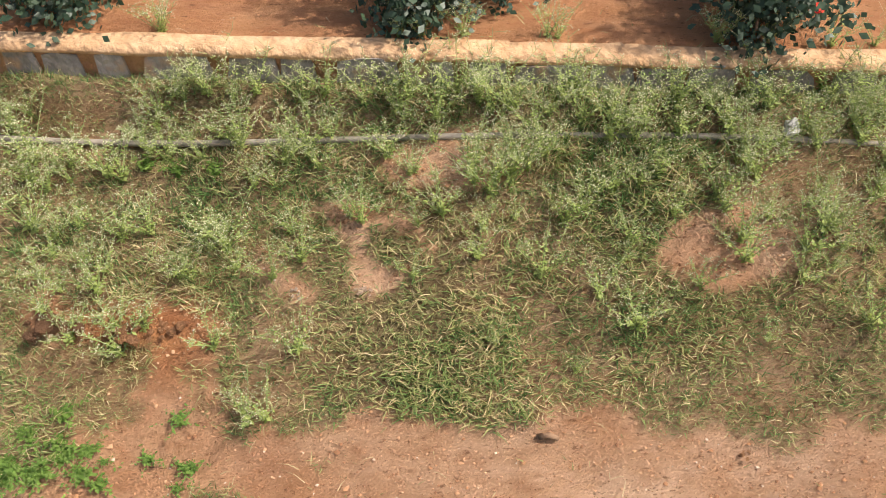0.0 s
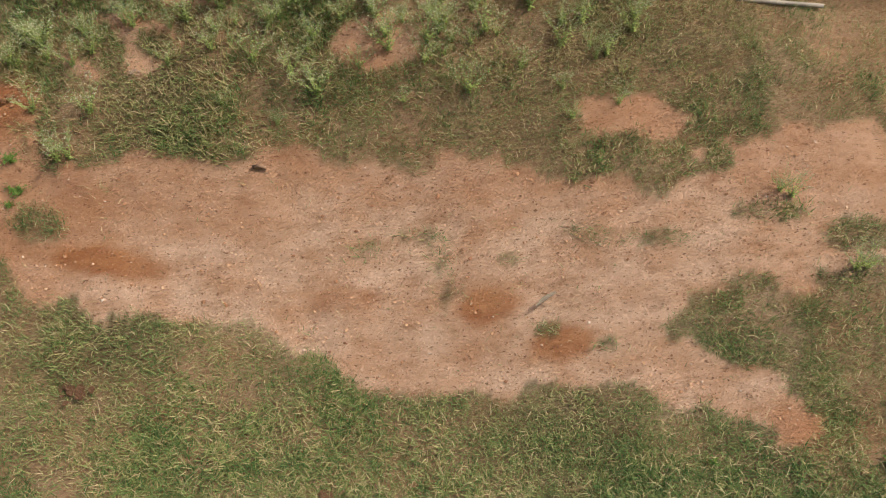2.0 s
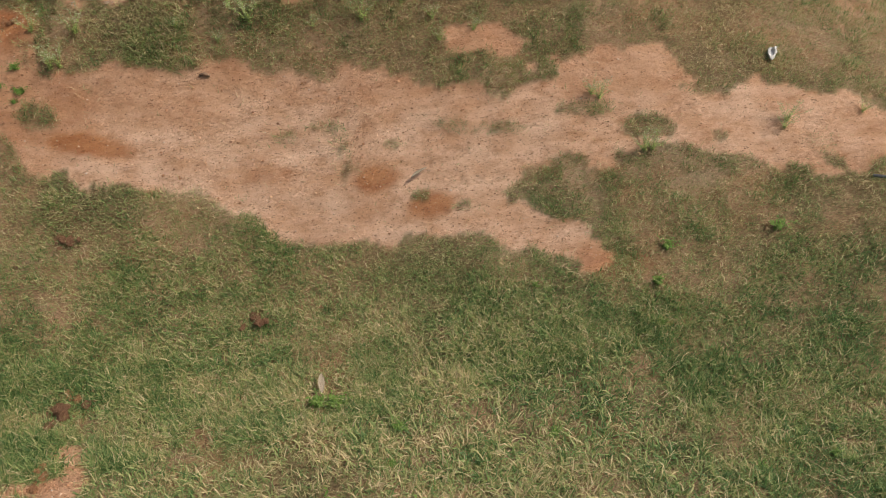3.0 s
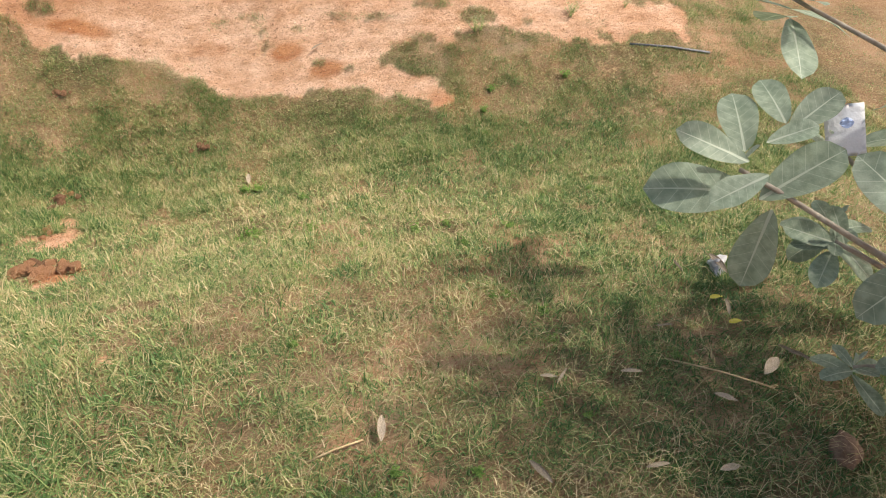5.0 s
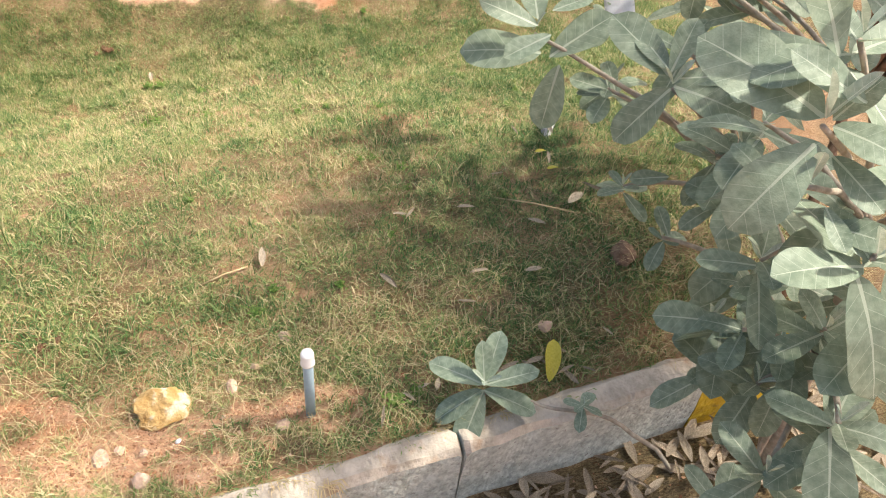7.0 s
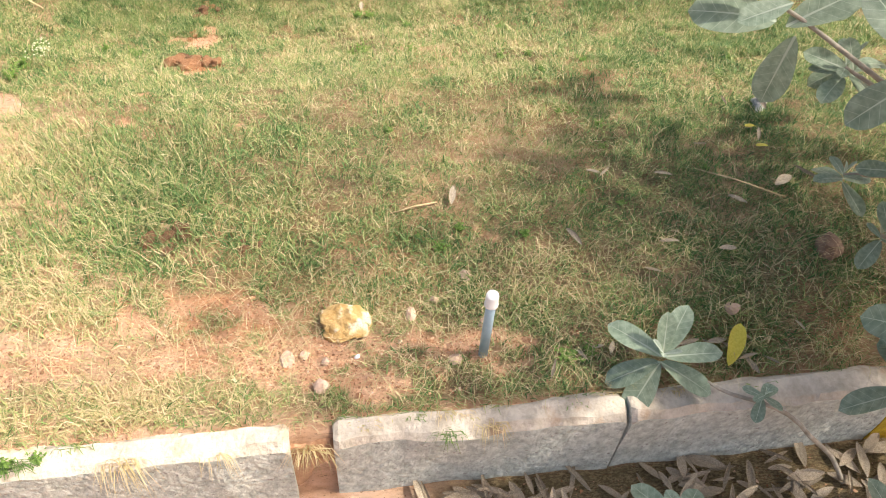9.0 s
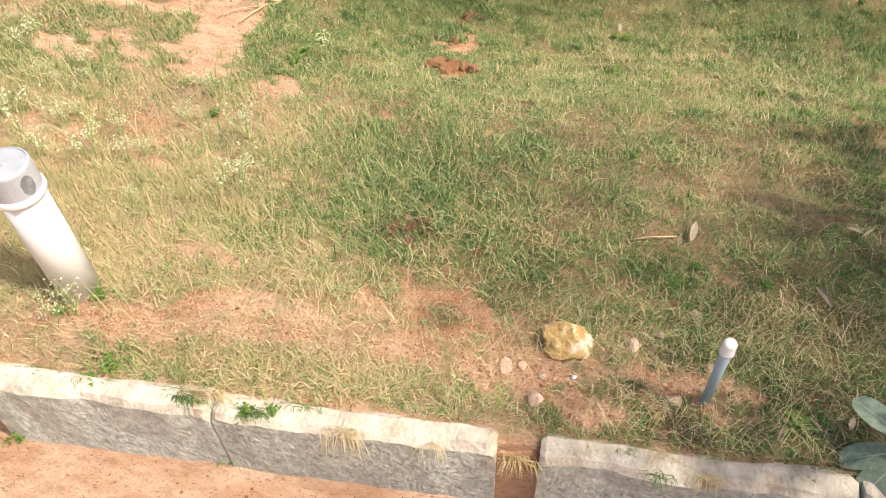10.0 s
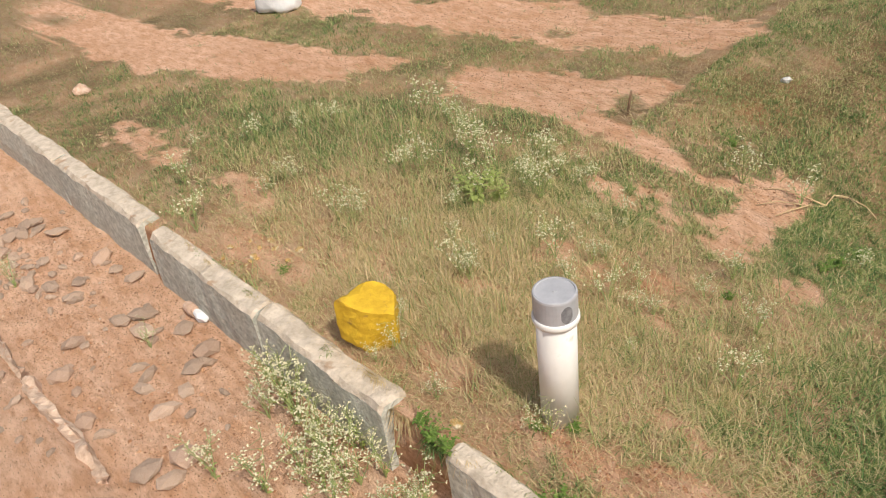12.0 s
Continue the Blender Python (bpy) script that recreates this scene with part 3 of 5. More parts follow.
build_grass("grass", "patchy short grass, green to straw-coloured, on red earth",
            ((160000, -1.5, 2.5, 0.0, 1.5), (55000, -1.3, 1.5, 1.5, 2.0), (165000, -4.2, -1.4, 0.0, 3.6), (65000, -1.3, -0.2, 2.0, 3.2), (40000, 1.4, 3.4, 0.9, 2.4), (40000, -8.0, -4.2, 0.0, 3.6)), False, 20, 0.08)
build_grass("fine_grass", "fine dense grass on the rise below the stone wall", ((780000, -0.3, 1.6, 1.75, 3.05), (520000, 1.55, 2.9, 1.2, 2.9)), True, 40, 0.08)
build_grass("undergrowth", "short fine undergrowth between the grass tufts", ((680000, -1.5, 2.3, 0.02, 1.3), (300000, -0.6, 1.7, 1.2, 1.9), (60000, 1.6, 2.6, 0.8, 1.3)), True, 60, 0.16, 0.62)


def build_straw():
    """Loose dry stalks lying about."""
    x, y, rs = scatter(110000, 91, -3.0, 2.5, 0.02, 3.3)
    keep = rs.uniform(0, 1, len(x)) < 0.25 + 0.75 * smooth(dryness(x, y), 0.4, 0.75)
    keep |= (rs.uniform(0, 1, len(x)) < 0.7) & (kerb_side(x, y) < 0.42) & (x > -0.5)
    keep &= rs.uniform(0, 1, len(x)) > 0.9 * smooth(bare_earth(x, y), 0.6, 1.0) * smooth(kerb_side(x, y), 0.2, 0.6)
    x, y = x[keep], y[keep]
    n = len(x)
    length = blade_length(x, y) * rs.uniform(1.0, 2.2, n) * (1 - 0.45 * smooth(wall_side(x, y), -1.9, -0.9) * smooth(x, 0.6, 1.1))
    ob = blades("straw", x, y, length, rs.uniform(0.0007, 0.0013, n), rs.uniform(0.65, 1, n), rs.uniform(1.15, 1.5, n), GRASS, 92, 0.012, 0.15)
    tagged(ob, "loose dry straw lying over the grass", "straw", kind="stuff")


build_straw()


def build_stalks():
    """Thin dead stalks standing in the rank growth behind the kerb."""
    rs = np.random.RandomState(131)
    n = 5200
    pick = rs.choice(5, n, p=(0.34, 0.26, 0.18, 0.12, 0.10))
    cx = np.array((-0.62, -1.05, -1.35, 0.25, -0.1))[pick]
    cy = np.array((1.62, 2.10, 2.70, 1.55, 2.05))[pick]
    x, y = rs.normal(cx, 0.30), rs.normal(cy, 0.20)
    keep = (kerb_side(x, y) > 0.09) & (rs.uniform(0, 1, n) > 0.8 * bare_earth(x, y)) & (np.hypot(x + 0.355, y - 1.345) > 0.06) & (np.hypot(x + 0.985, y - 1.545) > 0.12)
    x, y = x[keep], y[keep]
    n = len(x)
    tone = np.clip(0.58 + rs.normal(0, 0.22, n) - 0.25 * smooth(x, -0.2, 0.3), 0.05, 1)
    ob = blades("dry_stalks", x, y, rs.uniform(0.05, 0.15, n), rs.uniform(0.0012, 0.0022, n), tone, np.clip(rs.normal(0.55, 0.3, n), 0.05, 1.3), GRASS, 132, 0.0, 0.8)
    tagged(ob, "thin dead stalks and rank grass standing behind the kerb", "grass", kind="stuff")


build_stalks()


def build_grit():
    """Small stones and crumbs of earth on the bare ground."""
    x, y, rs = scatter(50000, 95, -3.6, 3.2, -0.64, 3.4)
    x2, y2, _ = scatter(34000, 96, -0.25, 1.7, 1.6, 2.9)
    x3, y3, _ = scatter(26000, 97, -3.6, -0.2, 1.5, 3.4)
    x4, y4, _ = scatter(9000, 98, -3.4, -1.0, -0.62, -0.08)
    x5, y5, _ = scatter(16000, 99, -0.6, 1.5, 0.02, 0.36)
    x, y = np.r_[x, x2, x3, x4, x5], np.r_[y, y2, y3, y4, y5]
    bare = bare_earth(x, y)
    near_wall = wall_side(x, y) > -0.01
    keep = (rs.uniform(0, 1, len(x)) < bare) & ~near_wall & ~((kerb_side(x, y) > -0.065) & (kerb_side(x, y) < 0.004))
    x, y = x[keep], y[keep]
    n = len(x)
    far = smooth(wall_side(x, y), -1.6, -0.6) * smooth(x, 0.6, 1.1)
    r = np.clip(rs.lognormal(-6.35, 0.50, n), 0.0009, 0.008) * (1 - 0.35 * far)
    z = ground_z(x, y) + r * 0.3
    octa = np.array([(1, 0, 0), (0, 1, 0), (-1, 0, 0), (0, -1, 0), (0, 0, 0.8), (0, 0, -0.6)], float)
    a = rs.uniform(0, math.tau, n)
    c, s = np.cos(a), np.sin(a)
    jit = octa[None] * rs.uniform(0.6, 1.3, (n, 6, 1)) + rs.normal(0, 0.12, (n, 6, 3))
    px = (jit[..., 0] * c[:, None] - jit[..., 1] * s[:, None]) * r[:, None] + x[:, None]
    py = (jit[..., 0] * s[:, None] + jit[..., 1] * c[:, None]) * r[:, None] + y[:, None]
    pz = jit[..., 2] * r[:, None] + z[:, None]
    tri = np.array([0, 1, 4, 1, 2, 4, 2, 3, 4, 3, 0, 4])
    loops = (np.arange(n)[:, None] * 6 + tri).ravel()
    ob = array_mesh("gravel", np.stack([px, py, pz], -1).reshape(-1, 3), loops, np.full(n * 4, 3), GRIT, {"tone": np.repeat(rs.uniform(0, 1, n), 6)})
    tagged(ob, "crumbs of red earth and small stones", "gravel", kind="stuff")


build_grit()


# ---------------------------------------------------------------- kerb, wall
def slab(bm, u0, u1, v0, v1, z0, z1, seed, step=0.011, rough=0.009, edge=0.013):
    """A rough-hewn stone slab along the kerb, in the world, with worn edges."""
    n = max(2, int((u1 - u0) / step))
    rings = []
    for i in range(n + 1):
        u = u0 + (u1 - u0) * i / n
        e = edge * (1.6 if i in (0, n) else 1)
        prof = [(v0, z0), (v0, (z0 + z1) / 2), (v0, z1 - e), (v0 + e, z1), (v1 - e, z1), (v1, z1 - e), (v1, z0)]
        ring = []
        for k, (v, z) in enumerate(prof):
            q = Vector((u * 5, k * 0.5 + seed * 5, z * 12))
            dv = rough * (noise.noise(q) + 0.6 * noise.noise(q * 3.1))
            dz = rough * (noise.noise(q * 1.7 + Vector((9, 9, 9))) + 0.6 * noise.noise(q * 4.3))
            if k in (2, 3):
                chip = max(0.0, noise.noise(Vector((u * 6, seed * 3.1, 7)))) + 0.25 * max(0.0, noise.noise(Vector((u * 19, seed, 3))))
                dz -= 1.6 * rough * chip
                dv += 1.8 * rough * chip
            if i in (0, n) and k in (2, 3, 4, 5):
                dz -= 0.004
            ring.append(bm.verts.new(((u * KY + (v + dv) * KX), 0.93 - u * KX + (v + dv) * KY, z + dz)))
        rings.append(ring)
    for a, b in zip(rings, rings[1:]):
        for k in range(6):
            f = bm.faces.new((a[k], b[k], b[k + 1], a[k + 1]))
            f.material_index = 1 if k in (2, 3, 4) else 0
    bm.faces.new(rings[0])
    bm.faces.new(rings[-1][::-1])


def build_kerb():
    kerb = tagged(pose_empty("kerb", pose(0, 0, 0)), "rough granite kerb of upright slabs along a drain", "kerb", kind="structure")
    runs = [(-4.6, -3.3, 0.0, 0.030), (-3.29, -2.40, 0.0, 0.028), (-2.31, -1.55, -0.012, 0.022), (-1.545, -0.90, -0.010, 0.024), (-0.655, -0.09, 0.0, 0.026),
            (-0.085, 0.535, 0.0, 0.020), (0.625, 1.25, 0.002, 0.020), (1.256, 1.90, 0.0, 0.026)]
    for k, (u0, u1, dv, z1) in enumerate(runs):
        bm = bmesh.new()
        slab(bm, u0, u1, -0.058 + dv, (0.036 if u1 < -0.8 else 0.012) + dv, DRAIN - 0.06, z1, k + 1)
        s = part("kerb_stone", bm, GRANITE, kerb)
        s.data.materials.append(KERB_TOP)
    bm = bmesh.new()
    slab(bm, 1.905, 2.9, -0.054, 0.0, DRAIN - 0.06, 0.022, 31)
    y = part("kerb_stone", bm, YELLOW, kerb, "kerb stone painted yellow")
    y.data.materials.append(YELLOW)
    for u0, u1, z1 in ((0.530, 0.630, -0.004), (-2.405, -2.305, 0.004), (-0.905, -0.65, -0.05)):
        bm = bmesh.new()
        slab(bm, u0, u1, -0.040, 0.004, DRAIN - 0.05, z1, 40 + u0, 0.012, 0.014, 0.012)
        j = part("mud_joint", bm, MUD_JOINT, kerb, "crumbling mud joint")
        j.data.materials.append(MUD_JOINT)
    # Low broken edge on the far side of the drain.
    edge = tagged(pose_empty("drain_edge", pose(0, 0, 0)), "low broken mortar edge of the drain", "kerb", kind="structure")
    for k, (u0, u1) in enumerate(((-4.4, -3.2), (-3.18, -2.2), (-2.17, -1.52))):
        bm = bmesh.new()
        slab(bm, u0, u1, -0.70, -0.655, DRAIN - 0.05, DRAIN + 0.05, 60 + k, 0.02, 0.030, 0.014)
        j = part("edge_stone", bm, PINK_STONE, edge)
        j.data.materials.append(GREY_STONE)


build_kerb()


def wall_point(s, d, z):
    return Vector((1.38 + s * WY + d * WX, 3.62 - s * WX + d * WY, z))


def build_wall():
    wall = tagged(pose_empty("wall_north", pose(0, 0, 0)), "low wall of grey field stones capped with sandy mortar", "wall", kind="structure")

    def block(bm, s0, s1, d0, d1, z0, z1, seed, rough=0.004):
        made = bmesh.ops.create_cube(bm, size=1.0)["verts"]
        bmesh.ops.subdivide_edges(bm, edges=list({e for v in made for e in v.link_edges}), cuts=2, use_grid_fill=True)
        for v in bm.verts:
            c = v.co * (1 - 0.10 * (abs(v.co.x) > 0.4) * (abs(v.co.z) > 0.4))
            q = wall_point(s0 + (s1 - s0) * (c.x + 0.5), d0 + (d1 - d0) * (c.y + 0.5), z0 + (z1 - z0) * (c.z + 0.5))
            v.co = q + Vector((noise.noise(q * 30 + Vector((seed, 0, 0))), noise.noise(q * 30 + Vector((0, seed, 5))), noise.noise(q * 30 + Vector((3, 0, seed))))) * rough

    rnd = random.Random(4)
    s = -0.62
    k = 0
    while s < 2.2:
        w = rnd.uniform(0.04, 0.10)
        bm = bmesh.new()
        low = wall_top(s) - 0.10
        block(bm, s, s + w, rnd.uniform(-0.007, -0.002), 0.05, low, wall_top(s) - 0.010 + rnd.uniform(-0.004, 0.002), k * 1.7, 0.003)
        part("stone", bm, WALL_STONE, wall)
        s += w + rnd.choice((0.004, 0.006, 0.02, 0.028))
        k += 1
    bm = bmesh.new()
    n = 150
    rings = []
    for i in range(n + 1):
        a = -0.65 + 2.9 * i / n
        ring = []
        for j, (d, z) in enumerate(((0.0, -0.08), (0.0, -0.014), (-0.006, -0.011), (-0.006, -0.006), (0.002, 0.0), (0.028, 0.001), (0.038, -0.012))):
            q = wall_point(a, d, wall_top(a) + z)
            if j > 1:
                q += Vector((0, 0, 0.004 * noise.noise(Vector((a * 7, j * 0.4, 1))) + 0.002 * noise.noise(Vector((a * 26, j, 2)))))
                q += Vector((WX, WY, 0)) * 0.004 * noise.noise(Vector((a * 12, 5, j * 0.3)))
            ring.append(bm.verts.new(q))
        rings.append(ring)
    for a, b in zip(rings, rings[1:]):
        for j in range(6):
            f = bm.faces.new((a[j], b[j], b[j + 1], a[j + 1]))
            f.material_index = 1 if j == 0 else 0
    c = part("mortar_cap", bm, SAND, wall, "sandy mortar cap", True)
    c.data.materials.append(MUD_JOINT)


build_wall()


# ---------------------------------------------------------------- pipes and set stones
def build_white_pipe():
    x, y = -0.355, 1.345
    g = spot(x, y)
    p = thing("vent_pipe", "short upright white plastic pipe with a grey cap", "pipe", x, y, g)
    bm = bmesh.new()
    lathe(bm, [(0.0485, -0.03), (0.0485, 0.36), (0.0455, 0.362)], 40)
    part("pipe_body", bm, PVC_WHITE, p, "white plastic tube with splashed mud at its foot", True)
    bm = bmesh.new()
    lathe(bm, [(0.0545, 0.352), (0.0565, 0.358), (0.0565, 0.366), (0.0540, 0.372)], 40)
    part("collar", bm, PVC_WHITE, p, "white rim under the cap", True)
    bm = bmesh.new()
    lathe(bm, [(0.0525, 0.368), (0.0525, 0.436), (0.0510, 0.441), (0.0470, 0.4425), (0.0455, 0.4395), (0.006, 0.4395), (0.005, 0.4415), (0.001, 0.4418)], 40)
    cap = part("cap", bm, PVC_GREY, p, "grey push-on cap", False)
    # Dark rounded patch on one side of the cap.
    bm = bmesh.new()
    rows = []
    for i in range(9):
        a = radians(-62 + i * 4)
        rows.append([bm.verts.new((0.0529 * math.cos(a), 0.0529 * math.sin(a), z)) for z in (0.402 - 0.027 * math.sin(math.pi * (i + 0.6) / 9.2) ** 0.5, 0.402, 0.402 + 0.026 * math.sin(math.pi * (i + 0.6) / 9.2) ** 0.6)])
    for a, b in zip(rows, rows[1:]):
        for k in range(2):
            bm.faces.new((a[k], b[k], b[k + 1], a[k + 1]))
    part("dark_patch", bm, DARK_GREY, cap, "dark patch on the cap")
    p.scale = (1, 1, 0.93)


def build_small_pipe():
    x, y = 0.930, 0.632
    p = thing("stub_pipe", "thin blue-grey plastic pipe standing upright with a white cap", "pipe", x, y, spot(x, y))
    bm = bmesh.new()
    lathe(bm, [(0.0108, -0.04), (0.0108, 0.205), (0.0098, 0.206)], 20)
    part("tube", bm, PVC_BLUE, p, "", True)
    bm = bmesh.new()
    lathe(bm, [(0.0150, 0.192), (0.0150, 0.196), (0.0138, 0.198), (0.0138, 0.222), (0.0125, 0.2265), (0.006, 0.228)], 20)
    part("end_cap", bm, PVC_WHITE, p, "white end cap", True)


build_white_pipe()
build_small_pipe()


def stone(name, label, x, y, sx, sy, sz, mat, seed, rz=0.0, rough=0.25, flat=0.8, sink=0.35, group="", sub=3, category="stone", base=None):
    bm = bmesh.new()
    rock(bm, sx, sy, sz, seed, rough, sub, flat)
    ob = part(name, bm, mat)
    ob.matrix_basis = pose(x, y, (spot(x, y) if base is None else base) + sz * (1 - sink) * 0.8, 0, 0, rz)
    return tagged(ob, label, category, group)


def build_yellow_stone():
    bm = bmesh.new()
    rock(bm, 0.098, 0.080, 0.088, 11, 0.12, 4, 1.0)
    for v in bm.verts:
        # Squared off, with a slanting top.
        c = v.co
        c.x = max(-0.078, min(0.082, c.x * 1.35))
        c.y = max(-0.062, min(0.062, c.y * 1.35))
        c.z = max(-0.09, min(0.078 - 0.28 * c.x + 0.15 * c.y, c.z * 1.5))
        c += Vector((1, 1, 1)) * 0.003 * noise.noise(c * 40)
    ob = part("marker_stone", bm, YELLOW)
    x, y = -0.985, 1.545
    ob.matrix_basis = pose(x, y, spot(x, y) + 0.070, 0, 0, 22)
    ob.scale = (1.1, 1.1, 1.1)
    tagged(ob, "squared boundary stone painted mustard yellow", "stone")


build_yellow_stone()


# ---------------------------------------------------------------- large-leaved milkweed shrub
def leaf_material(name, dark, light, vein, rough=0.5, translucent=0.22):
    """A broad waxy leaf: pale midrib and side veins in the leaf's own coordinates, mealy bloom."""
    m = material(name, dark, light, 7, rough, 0.15, 60, vary=0.12, translucent=translucent, spec=0.4)
    n, l = m.node_tree.nodes, m.node_tree.links
    co = next(k for k in n if k.type == "TEX_COORD")
    sep = n.new("ShaderNodeSeparateXYZ")
    l.new(co.outputs["Object"], sep.inputs[0])

    def calc(op, a, b=None):
        k = n.new("ShaderNodeMath")
        k.operation = op
        for sock, v in zip(k.inputs, (a, b)):
            if v is None:
                continue
            if isinstance(v, (int, float)):
                sock.default_value = v
            else:
                l.new(v, sock)
        return k.outputs[0]

    side = calc("ABSOLUTE", sep.outputs[0])
    rib = calc("LESS_THAN", side, calc("MULTIPLY", calc("SUBTRACT", 1.08, sep.outputs[1]), 0.017))
    slant = calc("SUBTRACT", sep.outputs[1], calc("MULTIPLY", side, 0.75))
    wave = calc("ABSOLUTE", calc("SINE", calc("MULTIPLY", slant, 24.0)))
    fine = calc("MULTIPLY", calc("LESS_THAN", wave, 0.075), 0.55)
    both = calc("MAXIMUM", rib, fine)
    mix = n.new("ShaderNodeMixRGB")
    l.new(both, mix.inputs[0])
    mix.inputs[2].default_value = (*vein, 1)
    for target in ("BSDF_PRINCIPLED", "BSDF_TRANSLUCENT"):
        node = next(k for k in n if k.type == target)
        src = node.inputs[0].links[0].from_socket
        if target == "BSDF_PRINCIPLED":
            l.new(src, mix.inputs[1])
        l.new(mix.outputs[0], node.inputs[0])
    return m


LEAF = leaf_material("waxy_leaf", (0.19, 0.25, 0.165), (0.33, 0.39, 0.275), (0.48, 0.53, 0.40), 0.5)
LEAF_YOUNG = leaf_material("downy_young_leaf", (0.34, 0.41, 0.31), (0.50, 0.56, 0.45), (0.64, 0.67, 0.57))


def leaf_mesh(name, mat, width, fold, droop, seed, blunt=0.62):
    """A leaf one unit long, along y: obovate outline, folded at the rib, drooping tip, wavy rim, short stalk."""
    bm = bmesh.new()
    rows, across = 12, 6
    grid = []
    for i in range(rows + 1):
        t = i / rows
        half = width * (t ** blunt) * max(0.0, 1 - t ** 3.2) ** 0.62 + 0.006
        line = []
        for j in range(across + 1):
            s = j / across * 2 - 1
            x = half * s
            z = fold * abs(x) - droop * t * t + 0.012 * math.sin(9 * t + seed) * s * s + 0.008 * noise.noise(Vector((x * 6, t * 5, seed)))
            line.append(bm.verts.new((x, t * (1 - 0.15 * droop * t), z)))
        grid.append(line)
    for a, b in zip(grid, grid[1:]):
        for k in range(across):
            bm.faces.new((a[k], a[k + 1], b[k + 1], b[k]))
    me = bpy.data.meshes.new(name)
    bm.to_mesh(me)
    bm.free()
    me.materials.append(mat)
    me.polygons.foreach_set("use_smooth", [True] * len(me.polygons))
    return me


LEAVES = [leaf_mesh("leaf", LEAF, w, f, d, k, b) for k, (w, f, d, b) in enumerate(((0.34, 0.14, 0.10, 0.62), (0.37, 0.10, 0.20, 0.55), (0.31, 0.22, 0.04, 0.66), (0.38, 0.08, 0.28, 0.60)))]
YOUNG = [leaf_mesh("young_leaf", LEAF_YOUNG, w, f, d, k + 9) for k, (w, f, d) in enumerate(((0.22, 0.5, -0.05), (0.18, 0.7, 0.05)))]


def leaf_at(parent, place, heading, pitch, size, roll, mesh, name="leaf"):
    """heading: compass degrees from +y to the left; pitch: degrees above level."""
    ob = new(name, mesh)
    ob.parent = parent
    ob.matrix_basis = (Matrix.Translation(place) @ Euler((0, 0, radians(heading))).to_matrix().to_4x4() @ Euler((radians(pitch), radians(roll), 0)).to_matrix().to_4x4()
                       @ Matrix.Diagonal((size, size, size, 1)))
    return ob


def leaf_span(parent, a, b, mesh):
    """A leaf from its foot to its tip, the upper face turned up."""
    a, b = Vector(a), Vector(b)
    y = (b - a).normalized()
    x = y.cross(Vector((-0.45, -0.15, 0.88))).normalized()
    ob = new("leaf", mesh)
    ob.parent = parent
    size = (b - a).length
    ob.matrix_basis = Matrix.Translation(a) @ Matrix((x, y, x.cross(y))).transposed().to_4x4() @ Matrix.Diagonal((size * 1.1, size, size, 1))
    return ob


def rosette(parent, place, size, seed, pairs=3, heading=None, young=True, tilt=(0, 0)):
    """Crossed pairs of leaves round a shoot tip, the lowest pair the largest and flattest."""
    rnd = random.Random(seed)
    h = rnd.uniform(0, 180) if heading is None else heading
    place = Vector(place)
    tip = Vector((tilt[0], tilt[1], 1)).normalized()
    for k in range(pairs):
        frac = k / max(1, pairs - 1)
        L = size * (1.0 - 0.45 * frac) * rnd.uniform(0.88, 1.1)
        for side in (0, 180):
            if rnd.random() < 0.06:
                continue
            lean = math.cos(radians(h + side)) * tilt[1] - math.sin(radians(h + side)) * tilt[0]
            pitch = -12 + 40 * frac + rnd.uniform(-14, 14) - 30 * lean
            leaf_at(parent, place + tip * (size * (0.10 * k - 0.22)), h + side + rnd.uniform(-14, 14), pitch, L, rnd.uniform(-14, 14), rnd.choice(LEAVES))
        h += 90 + rnd.uniform(-12, 12)
    if young:
        for side in (0, 180):
            leaf_at(parent, place + tip * size * 0.06, h + side, rnd.uniform(48, 72), size * rnd.uniform(0.30, 0.40), rnd.uniform(-10, 10), rnd.choice(YOUNG), "young_leaf")


def stem_between(parent, a, b, r0, r1, mat, sag=0.0, seed=0, name="branch"):
    a, b = Vector(a), Vector(b)
    pts = []
    for i in range(9):
        t = i / 8
        p = a.lerp(b, t)
        p.z += sag * math.sin(math.pi * t)
        p += Vector((noise.noise(Vector((t * 3, seed, 0))), noise.noise(Vector((seed, t * 3, 4))), 0)) * 0.02 * math.sin(math.pi * t)
        pts.append(p)
    bm = bmesh.new()
    tube(bm, pts, [r0 + (r1 - r0) * i / 8 for i in range(9)], 8)
    return part(name, bm, mat, parent, "", True)


